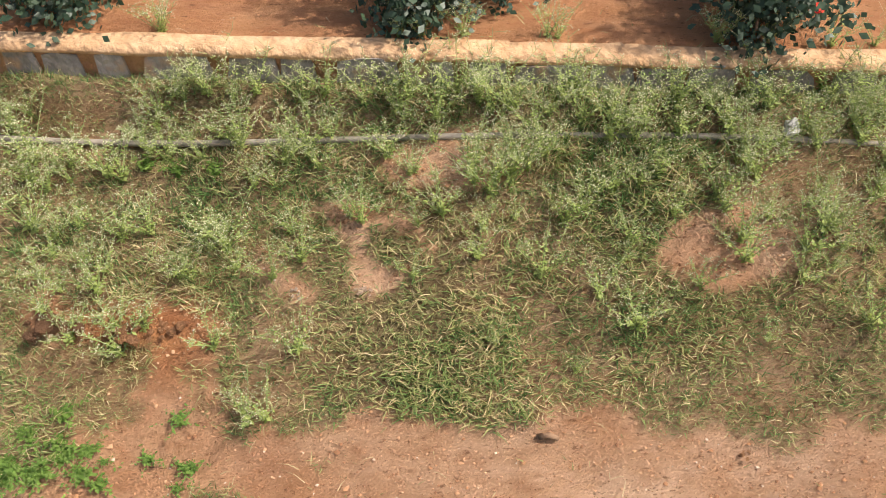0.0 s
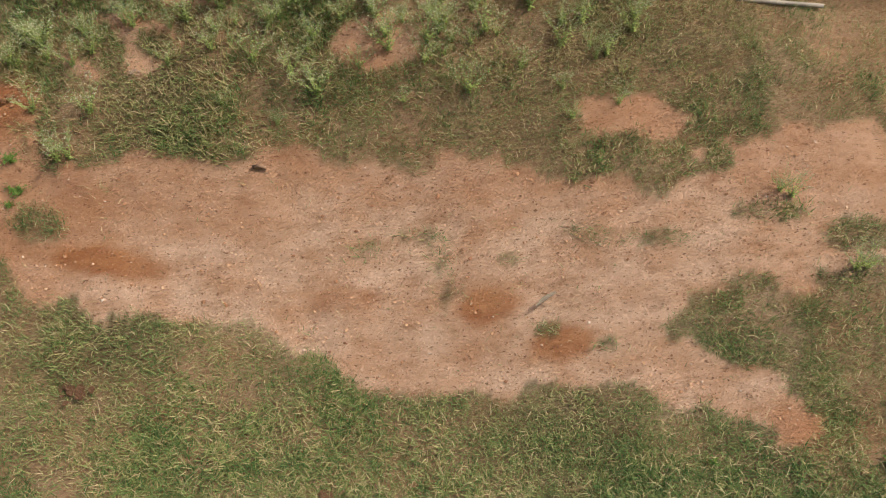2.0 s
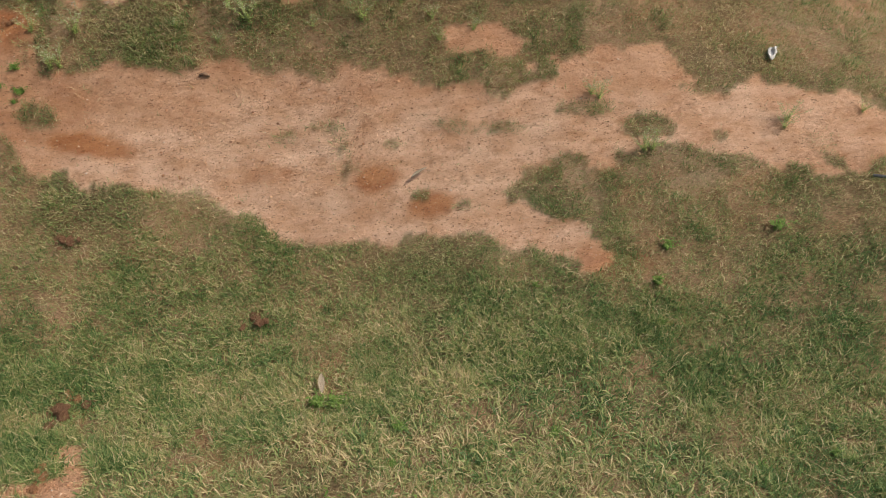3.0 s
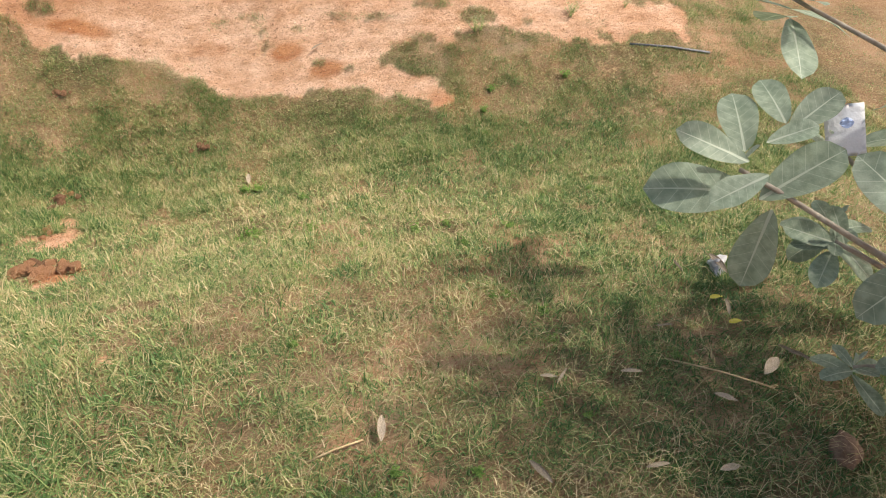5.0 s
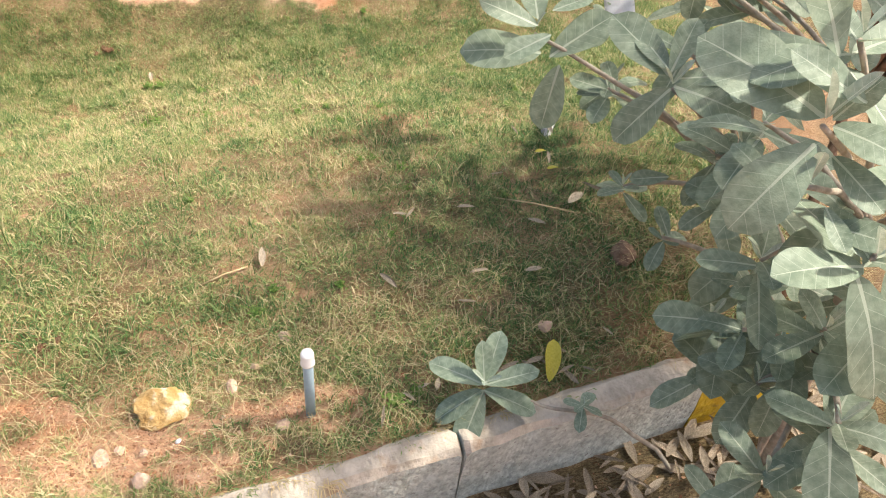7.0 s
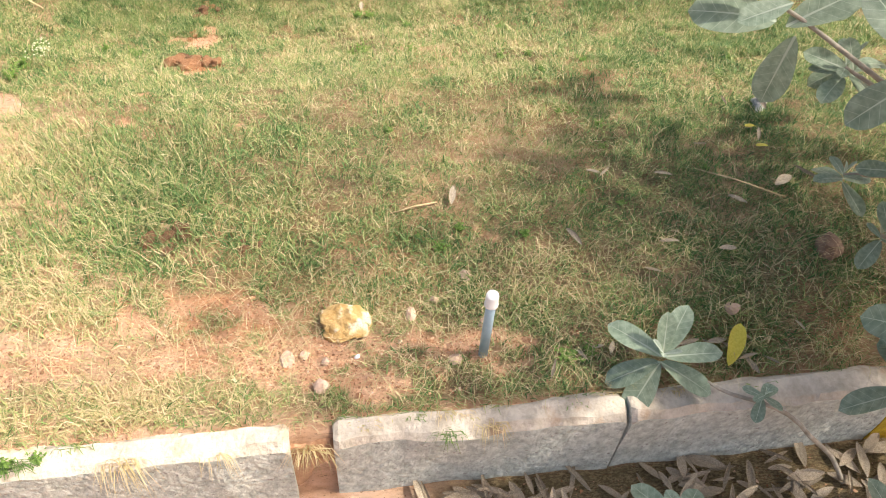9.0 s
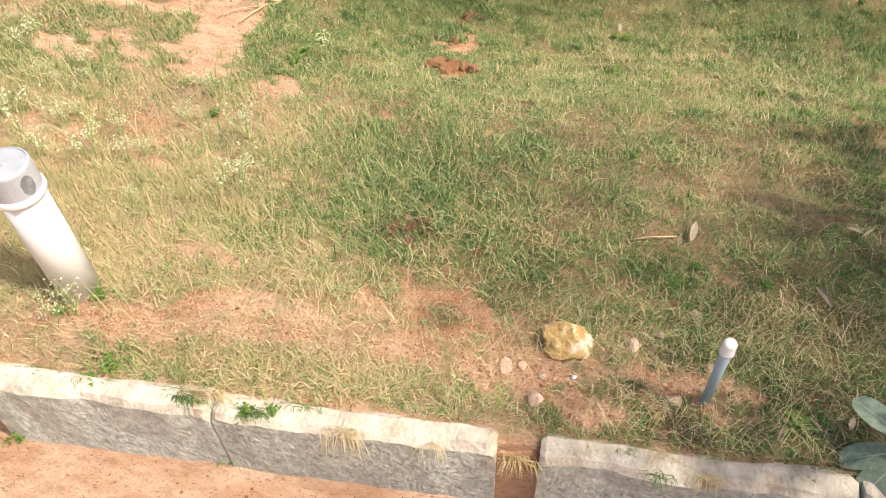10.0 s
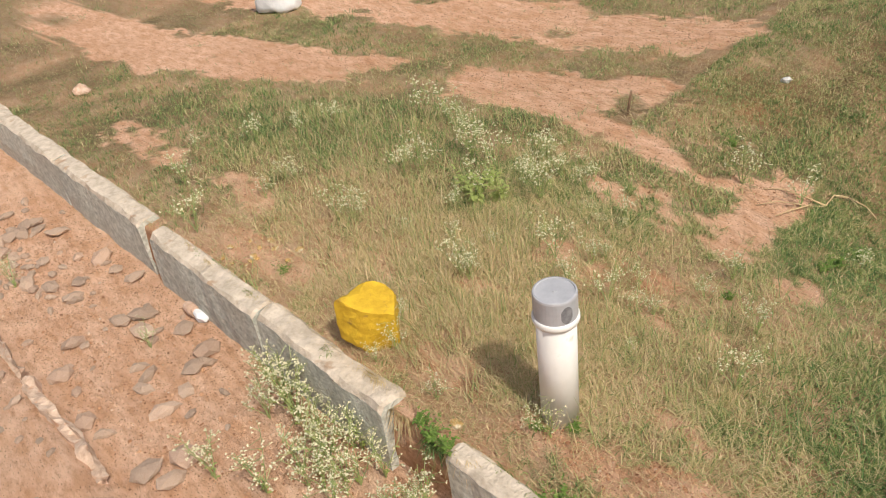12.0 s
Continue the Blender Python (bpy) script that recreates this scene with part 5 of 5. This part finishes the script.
def build_oddments():
    # White block with a brown stub, in the drain.
    x, y = -1.815, 1.725
    b = thing("plastered_stub", "broken brown clay stub with a white plastered end", "rubble", x, y, spot(x, y), 150)
    bm = bmesh.new()
    rock(bm, 0.040, 0.030, 0.026, 81, 0.2, 3, 1.0)
    bmesh.ops.translate(bm, verts=bm.verts, vec=(0, 0, 0.02))
    part("plaster", bm, PLASTIC, b, "white plaster lump")
    bm = bmesh.new()
    tube(bm, [(0.03, 0, 0.02), (0.06, 0.005, 0.02), (0.10, 0.008, 0.018)], [0.024, 0.026, 0.022], 12)
    part("clay", bm, PINK_STONE, b, "brown clay piece")
    # White sack far off.
    bm = bmesh.new()
    rock(bm, 0.17, 0.10, 0.10, 82, 0.3, 3, 0.4)
    ob = part("white_sack", bm, PLASTIC, None, "", True)
    ob.matrix_basis = pose(-2.90, 4.36, spot(-2.90, 4.36) + 0.07, 0, 12, 30)
    tagged(ob, "crumpled white plastic sack lying on bare earth", "sack")
    # Clear wrapper in the grass, and crumpled plastic on the long pipe.
    for x, y, z, r, label in ((0.16, 3.42, None, 0.028, "crumpled clear plastic cup on bare earth"), (2.10, 0.885, None, 0.045, "crumpled silvery plastic wrapper in the grass"), (2.094, 3.04, 0.012, 0.017, "torn clear plastic bag wrapped on a pipe"), (2.93, 2.17, None, 0.025, "pale scrap of plastic on bare earth")):
        bm = bmesh.new()
        rock(bm, r, r * 0.6, r * 0.6, 84 + x, 0.6, 3, 0.9)
        ob = part("plastic_wrapper", bm, GLASSY)
        ob.matrix_basis = pose(x, y, spot(x, y) + (z if z else r * 0.35), 0, 0, 20)
        tagged(ob, label, "wrapper")
    # White packet with a blue print, placed up among the shrub branches.
    c = thing("plastic_bag", "white packet with a blue print among shrub branches", "bag", 2.039, 0.728, 0.576, -52)
    bm = bmesh.new()
    bmesh.ops.create_grid(bm, x_segments=8, y_segments=10, size=0.5)
    for w in bm.verts:
        a, b = w.co.x, w.co.y
        w.co = Vector((a * 0.074, -0.006 + 0.012 * a * a + 0.004 * noise.noise(Vector((a * 4, b * 4, 1))), b * 0.094))
    bmesh.ops.solidify(bm, geom=bm.faces[:], thickness=0.010)
    bmesh.ops.rotate(bm, verts=bm.verts, matrix=Euler((radians(-38), radians(-16), 0)).to_matrix())
    part("packet_face", bm, PLASTIC, c, "creased white packet", True)
    bm = bmesh.new()
    bmesh.ops.create_grid(bm, x_segments=6, y_segments=6, size=0.5)
    for w in bm.verts:
        a, b = w.co.x, w.co.y
        k = 1 - 0.35 * abs(a) * abs(b) * 4
        w.co = Vector((a * 0.026 * k, -0.022 + 0.004 * noise.noise(Vector((a * 3, b * 3, 1))), b * 0.022 * k + 0.008))
    bmesh.ops.rotate(bm, verts=bm.verts, matrix=Euler((radians(-38), radians(-16), 0)).to_matrix())
    part("print", bm, BLUE_PRINT, c, "blue printed shape")
    # The long pipe at the foot of the wall.
    bm = bmesh.new()
    pts = []
    for i in range(60):
        t = i / 59
        x, y = 1.02 + (2.75 - 1.02) * t, 3.80 + (2.565 - 3.80) * t
        pts.append((x, y, spot(x, y) + 0.002))
    zs = np.convolve(np.pad([p[2] for p in pts], 6, mode="edge"), np.ones(13) / 13, mode="valid")
    tube(bm, [(p[0], p[1], z) for p, z in zip(pts, zs)], 0.0044, 10)
    tagged(part("water_pipe", bm, GREY_PIPE, None, "", True), "dusty grey water pipe lying half hidden in weeds", "pipe")
    # Dry root, sticks and a black hose end.
    r = thing("dry_root", "pale dry forked root lying on the earth", "root", 0, 0, 0)
    for pts in (((0.40, 2.79), (0.35, 2.77), (0.32, 2.71), (0.27, 2.69), (0.22, 2.66), (0.15, 2.64), (0.08, 2.60)), ((0.32, 2.71), (0.24, 2.72), (0.17, 2.74), (0.10, 2.72)), ((0.27, 2.69), (0.20, 2.61), (0.15, 2.56)), ((0.40, 2.79), (0.46, 2.76), (0.50, 2.72))):
        bm = bmesh.new()
        fine = [(x, y, spot(x, y) + 0.012 + 0.008 * math.sin(k * 1.7)) for k, (x, y) in enumerate(pts)]
        tube(bm, fine, [0.0036 - 0.0005 * k * (5 / len(pts)) for k in range(len(pts))], 7)
        part("fork", bm, ROOT, r, "", True)
    for x, y, dx, dy, dz, rad, mat, label in ((-0.46, 3.08, 0.01, 0.02, 0.10, 0.005, BROWN_BARK, "short stick standing in the earth"), (2.90, 1.78, 0.20, -0.22, 0.0, 0.004, DARK_GREY, "thin black hose end lying on the ground"), (1.665, 2.985, 0.02, -0.014, 0.0, 0.004, BROWN_BARK, "short brown stick on bare earth"),
                                              (0.98, 1.12, 0.12, -0.04, 0.004, 0.0022, ROOT, "thin dry stalk lying in the grass"), (1.72, 0.78, 0.06, -0.22, 0.03, 0.002, ROOT, "thin dry stalk beneath the shrub")):
        bm = bmesh.new()
        z0, z1 = spot(x, y), spot(x + dx, y + dy)
        tube(bm, [(x, y, z0 + 0.004), (x + dx * 0.5, y + dy * 0.5, (z0 + z1) / 2 + 0.010 + dz * 0.5), (x + dx, y + dy, z1 + 0.004 + dz)], rad, 7)
        tagged(part("stick", bm, mat, None, "", True), label, "stick")


build_oddments()


# ---------------------------------------------------------------- weeds
def weed_variant(name, label, height, seed, flowers, spread=0.5, leaf=0.02, stems=5, tone=(0.2, 0.7), category="weed", leaves_per=14):
    """A branching weed: thin stems, cut leaves, and tight heads of tiny white flowers."""
    rnd = random.Random(seed)
    w = thing(name, label, category, 0, 0, -50)
    bm = bmesh.new()
    nodes, heads = [], []
    for s in range(stems):
        a, lean = rnd.uniform(0, math.tau), rnd.uniform(0.1, spread)
        h = height * rnd.uniform(0.6, 1.05)
        pts = []
        for i in range(5):
            t = i / 4
            pts.append(Vector((math.cos(a) * lean * h * t ** 1.3, math.sin(a) * lean * h * t ** 1.3, h * t)) + Vector((rnd.gauss(0, 0.02), rnd.gauss(0, 0.02), 0)) * height * t)
        tube(bm, pts, [height * 0.010 * (1 - 0.6 * i / 4) for i in range(5)], 3, False)
        for i in range(leaves_per):
            t = rnd.uniform(0.05, 0.95) ** 1.2
            k = min(3, int(t * 4))
            nodes.append((pts[k].lerp(pts[k + 1], t * 4 - k), t))
        for b in range(flowers):
            t = rnd.uniform(0.6, 1.0)
            k = min(3, int(t * 4))
            p = pts[k].lerp(pts[k + 1], t * 4 - k)
            q = p + Vector((rnd.gauss(0, 1), rnd.gauss(0, 1), rnd.uniform(0.3, 1.2))) * height * 0.10
            tube(bm, [p, q], height * 0.004, 3, False)
            heads.append(q)
    part("stem", bm, WEED_STEM, w)["kind"] = "stuff"
    v, loops, counts, tones = [], [], [], []
    for p, t in nodes:
        a, up = rnd.uniform(0, math.tau), rnd.uniform(-0.3, 0.5)
        L = leaf * rnd.uniform(0.6, 1.3) * (1.3 - 0.7 * t)
        d = Vector((math.cos(a), math.sin(a), up)).normalized()
        n = d.cross(Vector((0, 0, 1))).normalized()
        i0 = len(v)
        v += [p, p + d * L * 0.45 + n * L * 0.26, p + d * L * 0.45 - n * L * 0.26, p + d * L + Vector((0, 0, -0.15 * L))]
        loops += [i0, i0 + 2, i0 + 3, i0 + 1]
        counts.append(4)
        tones += [rnd.uniform(*tone)] * 4
    ob = array_mesh("foliage", np.array([tuple(q) for q in v]), loops, counts, WEED, {"tone": tones})
    ob.parent = w
    ob["kind"] = "stuff"
    if heads:
        bm = bmesh.new()
        for q in heads:
            for _ in range(rnd.choice((2, 3))):
                c = q + Vector((rnd.gauss(0, 1), rnd.gauss(0, 1), rnd.gauss(0, 0.5))) * height * 0.022
                r = height * rnd.uniform(0.009, 0.014) * (1.7 if height > 0.15 else 1.0)
                o = [bm.verts.new(c + Vector(way) * r) for way in ((1, 0, -0.3), (-0.5, 0.87, -0.3), (-0.5, -0.87, -0.3), (0, 0, 0.8))]
                for face in ((0, 1, 3), (1, 2, 3), (2, 0, 3)):
                    bm.faces.new([o[q] for q in face])
        part("blossom", bm, FLOWER_WHITE, w, "tiny white flower heads")["kind"] = "stuff"
    return w


WEED_STEM = material("weed_stem", (0.26, 0.33, 0.12), (0.38, 0.42, 0.18), 30, 0.6, 0)


def plant_out(variants, places, group, seed):
    """Set copies of the variants out at the places (x, y, scale); the pattern plants themselves take the first places."""
    rnd = random.Random(seed)
    for k, (x, y, s) in enumerate(places):
        src = variants[k % len(variants)]
        m = pose(x, y, spot(x, y) - 0.003, 0, 0, rnd.uniform(0, 360)) @ Matrix.Diagonal((s, s, s, 1))
        ob = src if k < len(variants) else copy_thing(src, m)
        ob.matrix_basis = m
        ob["group"] = group


def build_weeds():
    rnd = random.Random(33)
    tall = [weed_variant("flowering_weed", "thin branching weed with many tiny white flowers", 0.20, 400 + k, 7, 0.6, 0.012, 6, (0.6, 1.0), leaves_per=5) for k in range(4)]
    places = []
    for _ in range(30):  # in the drain and against the kerb
        u, v = rnd.gauss(-1.05, 0.28), -0.08 - abs(rnd.gauss(0.07, 0.15))
        places.append((u * KY + v * KX, 0.93 - u * KX + v * KY, rnd.uniform(0.6, 1.15)))
    for _ in range(56):  # in the dry grass behind the marker stone
        places.append((rnd.gauss(-1.0, 0.6), rnd.gauss(2.30, 0.38), rnd.uniform(0.4, 0.9)))
    for _ in range(14):
        places.append((rnd.gauss(-0.35, 0.25), rnd.gauss(2.15, 0.25), rnd.uniform(0.3, 0.5)))
    places += [(-0.365, 1.275, 0.6), (-0.405, 1.285, 0.5), (-0.90, 1.60, 0.5), (-0.88, 1.50, 0.55), (-0.93, 1.45, 0.4), (-0.70, 1.35, 0.5)]
    plant_out(tall, places, "flowering weeds by the drain", 5)
    low = [weed_variant("flowering_weed", "low weed with cut leaves and white flowers at the wall's foot", 0.085, 420 + k, 7, 0.9, 0.0070, 11, (0.7, 1.0), leaves_per=11) for k in range(4)]
    places = []
    for _ in range(230):
        s, d = rnd.uniform(-0.2, 1.35), -0.012 - abs(rnd.gauss(0, 0.115))
        p = wall_point(s, d, 0)
        places.append((p.x, p.y, rnd.uniform(0.4, 0.95)))
    for _ in range(12):
        p = wall_point(rnd.choice((0.10, 0.42, 0.50, 0.60, 0.85, 0.93, 1.0)) + rnd.gauss(0, 0.03), 0.045, 0)
        places.append((p.x, p.y, rnd.uniform(0.5, 0.8)))
    for x, y in ((1.225, 3.46), (1.24, 3.44), (1.21, 3.43), (1.37, 3.20), (1.39, 3.19), (2.51, 2.18), (2.49, 2.19), (2.84, 2.02), (2.82, 2.01), (2.46, 2.37), (2.47, 2.35), (3.03, 1.92)):
        places.append((x, y, rnd.uniform(0.5, 0.8)))
    plant_out(low, places, "flowering weeds along the wall", 6)
    green = [weed_variant("broadleaf_weed", "low bright green broad-leaved weed", 0.05, 440 + k, 0, 1.4, 0.014, 12, (0.0, 0.55), leaves_per=12) for k in range(3)]
    places = [(x, y, s) for x, y, s in ((-0.31, 1.30, 0.8), (-0.40, 1.29, 0.7), (2.62, 1.84, 0.7), (2.3, 1.93, 0.6), (2.38, 1.98, 0.6),
                                    (-0.10, 0.93, 0.8), (-0.02, 0.91, 0.8), (-0.30, 1.12, 0.9), (-0.35, 1.10, 0.8), (0.03, 0.89, 0.7), (-0.62, 1.20, 1.2), (-0.68, 1.23, 1.1), (-0.72, 1.27, 1.0), (-0.60, 1.16, 0.9),
                                    (1.02, 0.95, 0.7), (1.10, 0.98, 0.6), (1.50, 1.85, 0.7), (1.36, 1.95, 0.9), (0.42, 2.45, 1.0), (0.35, 2.35, 1.0), (0.30, 2.30, 0.9), (0.02, 1.98, 0.8), (-0.03, 2.95, 0.9), (-1.42, 1.77, 0.8), (-2.1, 0.98, 1.3), (-2.14, 1.0, 1.2), (-2.18, 1.03, 1.1),
                                    (1.50, 2.22, 0.8), (1.53, 2.20, 0.7), (1.08, 0.52, 0.8), (1.13, 0.50, 0.7), (1.70, 1.60, 0.7), (0.70, 2.35, 0.8), (0.62, 2.42, 0.8), (2.10, 3.13, 0.55), (2.14, 3.10, 0.55), (2.17, 3.06, 0.6), (1.40, 3.50, 0.5), (1.43, 3.47, 0.5), (1.47, 3.44, 0.5), (1.99, 3.2, 0.5), (1.80, 3.31, 0.5), (1.90, 3.25, 0.5))]
    for _ in range(40):
        places.append((rnd.uniform(0.9, 2.4), rnd.uniform(0.7, 2.2), rnd.uniform(0.3, 0.6)))
    plant_out(green, places, "low green weeds", 7)
    mat = [weed_variant("creeping_weed", "mat of pale green creeping weed on bare earth", 0.022, 460 + k, 0, 2.6, 0.007, 18, (0.0, 0.45), leaves_per=12) for k in range(2)]
    places = []
    for _ in range(30):
        t = rnd.random() ** 1.5
        places.append((1.08 + 0.22 * t + rnd.gauss(0, 0.02), 3.335 - 0.125 * t + rnd.gauss(0, 0.016), rnd.uniform(0.8, 1.25) - 0.4 * t))
    plant_out(mat, places, "creeping weed mat", 8)
    yellow = [weed_variant("yellowing_weed", "yellow-green bushy weed in dry grass", 0.15, 480 + k, 0, 0.6, 0.028, 8, (0.85, 1.0), leaves_per=16) for k in range(2)]
    plant_out(yellow, [(-0.88, 2.27, 1.1), (-0.80, 2.30, 1.0), (-0.94, 2.33, 0.9), (-0.85, 2.40, 0.8)], "yellowing weeds", 9)


build_weeds()


# ---------------------------------------------------------------- dry tufts hanging over the kerb
def dry_tuft(u, v, z, n, length, spread, hang, seed, tone=(0.7, 1.0)):
    """A tuft of dry stalks; hang: how far the tips droop below the root, as a share of the length."""
    rs = np.random.RandomState(seed)
    root = np.stack([u + rs.normal(0, 0.012, n), v + rs.normal(0, 0.006, n), np.full(n, z)], 1)
    a = rs.uniform(-spread, spread, n)
    L = length * rs.uniform(0.5, 1.2, n)
    mid = root + np.stack([np.sin(a) * L * 0.5, -np.cos(a) * L * 0.25, L * 0.30], 1)
    tip = root + np.stack([np.sin(a) * L * 0.9, -np.cos(a) * L * 0.5, -L * hang * rs.uniform(0.3, 1.0, n)], 1)
    side = np.array([0.0009, 0.0004, 0.0003])
    v5 = np.stack([root - side, root + side, mid + side, mid - side, tip], 1).reshape(-1, 3)
    world_xyz = np.stack([v5[:, 0] * KY + v5[:, 1] * KX, 0.93 - v5[:, 0] * KX + v5[:, 1] * KY, v5[:, 2]], 1)
    loops = (np.arange(n)[:, None] * 5 + np.array([0, 1, 2, 3, 3, 2, 4])).ravel()
    ob = array_mesh("dry_tuft", world_xyz, loops, np.tile([4, 3], n), GRASS, {"tone": np.repeat(rs.uniform(*tone, n), 5)})
    tagged(ob, "dry grass tuft hanging over the kerb edge", "grass", "tufts on the kerb", "stuff")


for k, (u, v, z, n, length, spread, hang) in enumerate(((0.58, -0.035, -0.02, 60, 0.09, 1.0, 0.6), (0.22, -0.045, 0.02, 45, 0.10, 0.8, 0.9), (-0.10, 0.0, 0.02, 50, 0.09, 1.2, 0.6), (0.40, -0.05, 0.018, 16, 0.08, 0.6, 0.9),
                                                        (-0.62, -0.02, 0.0, 60, 0.10, 1.2, 0.7), (-0.85, -0.02, -0.02, 60, 0.10, 1.2, 0.7), (0.95, -0.04, 0.02, 30, 0.07, 0.9, 0.8), (-1.0, 0.01, 0.02, 40, 0.08, 1.2, 0.4), (1.35, 0.0, 0.02, 26, 0.06, 1.2, 0.5))):
    dry_tuft(u, v, z, n, length, spread, hang, 900 + k)
for k, (u, v, z, n, length, spread, hang) in enumerate(((-0.14, -0.02, 0.02, 70, 0.06, 1.5, 0.4), (0.02, -0.03, 0.02, 50, 0.05, 1.4, 0.6), (-0.72, -0.03, -0.03, 80, 0.08, 1.5, 0.5), (0.86, -0.05, 0.02, 30, 0.05, 1.2, 0.7))):
    dry_tuft(u, v, z, n, length, spread, hang, 950 + k, (0.05, 0.35))

rnd_tuft = random.Random(77)
for k in range(34):
    green = k % 3 == 0
    dry_tuft(rnd_tuft.uniform(-2.4, 1.6), rnd_tuft.uniform(-0.01, 0.02), 0.012, 26, rnd_tuft.uniform(0.035, 0.065), 1.5, 0.2, 970 + k, (0.1, 0.5) if green else (0.6, 1.0))


# ---------------------------------------------------------------- flower bushes behind the wall
def build_bush(x, y, w, h, seed, blooms):
    rnd = random.Random(seed)
    b = thing("flower_bush", "dark green leafy flower bush with a bright bloom", "bush", x, y, spot(x, y) - 0.005, 0, "bushes behind the wall")
    bm = bmesh.new()
    tips = []
    for k in range(16):
        a = rnd.uniform(0, math.tau)
        r = w * 0.5 * rnd.uniform(0.2, 1.0)
        tip = Vector((math.cos(a) * r, math.sin(a) * r, h * rnd.uniform(0.15, 1.0)))
        tube(bm, [(0, 0, 0), tip * 0.5 + Vector((0, 0, h * 0.1)), tip], [0.004, 0.003, 0.0015], 5)
        tips.append(tip)
    part("stems", bm, BROWN_BARK, b)["kind"] = "stuff"
    rs = np.random.RandomState(seed)
    n = 4200
    v, loops, counts = [], [], []
    centre = rs.randint(0, len(tips), n)
    for i in range(n):
        p = tips[centre[i]] * rs.uniform(0.45, 1.05) + Vector(rs.normal(0, 1, 3)) * w * 0.10
        p.z = max(0.003, p.z)
        L = rs.uniform(0.008, 0.016)
        d = Vector(rs.normal(0, 1, 3) + (0, 0, 0.2)).normalized()
        s = d.orthogonal().normalized() * L * 0.3
        i0 = len(v)
        v += [p, p + d * L * 0.5 + s, p + d * L, p + d * L * 0.5 - s]
        loops += [i0, i0 + 1, i0 + 2, i0 + 3]
        counts.append(4)
    ob = array_mesh("foliage", np.array([tuple(q) for q in v]), loops, counts, ROSE_LEAF)
    ob["kind"] = "stuff"
    ob.parent = b
    for (px, py, pz), mat in blooms:
        bm = bmesh.new()
        for ring, (r, z, m) in enumerate(((0.010, 0.0, 9), (0.007, 0.003, 7), (0.004, 0.005, 5))):
            for k in range(m):
                a = k / m * math.tau + ring
                c = Vector((math.cos(a), math.sin(a), 0))
                t = Vector((-c.y, c.x, 0))
                q = [c * r * 0.2 + Vector((0, 0, z)), c * r * 0.7 + t * r * 0.35 + Vector((0, 0, z + 0.002)), c * r + Vector((0, 0, z + 0.003)), c * r * 0.7 - t * r * 0.35 + Vector((0, 0, z + 0.002))]
                bm.faces.new([bm.verts.new(p) for p in q])
        f = part("bloom", bm, mat, b, "bright flower head")
        f.matrix_basis = pose(px, py, pz, 30, 0, 0)


build_bush(1.425, 3.740, 0.24, 0.20, 1, [((-0.01, -0.07, 0.085), ORANGE_FLOWER), ((0.03, -0.02, 0.16), ORANGE_FLOWER)])
build_bush(1.805, 3.440, 0.24, 0.20, 2, [((-0.015, -0.05, 0.075), RED_FLOWER), ((0.02, -0.01, 0.16), RED_FLOWER)])
build_bush(2.155, 3.178, 0.24, 0.20, 3, [((0.01, -0.075, 0.055), RED_FLOWER), ((0.02, 0.0, 0.17), RED_FLOWER)])
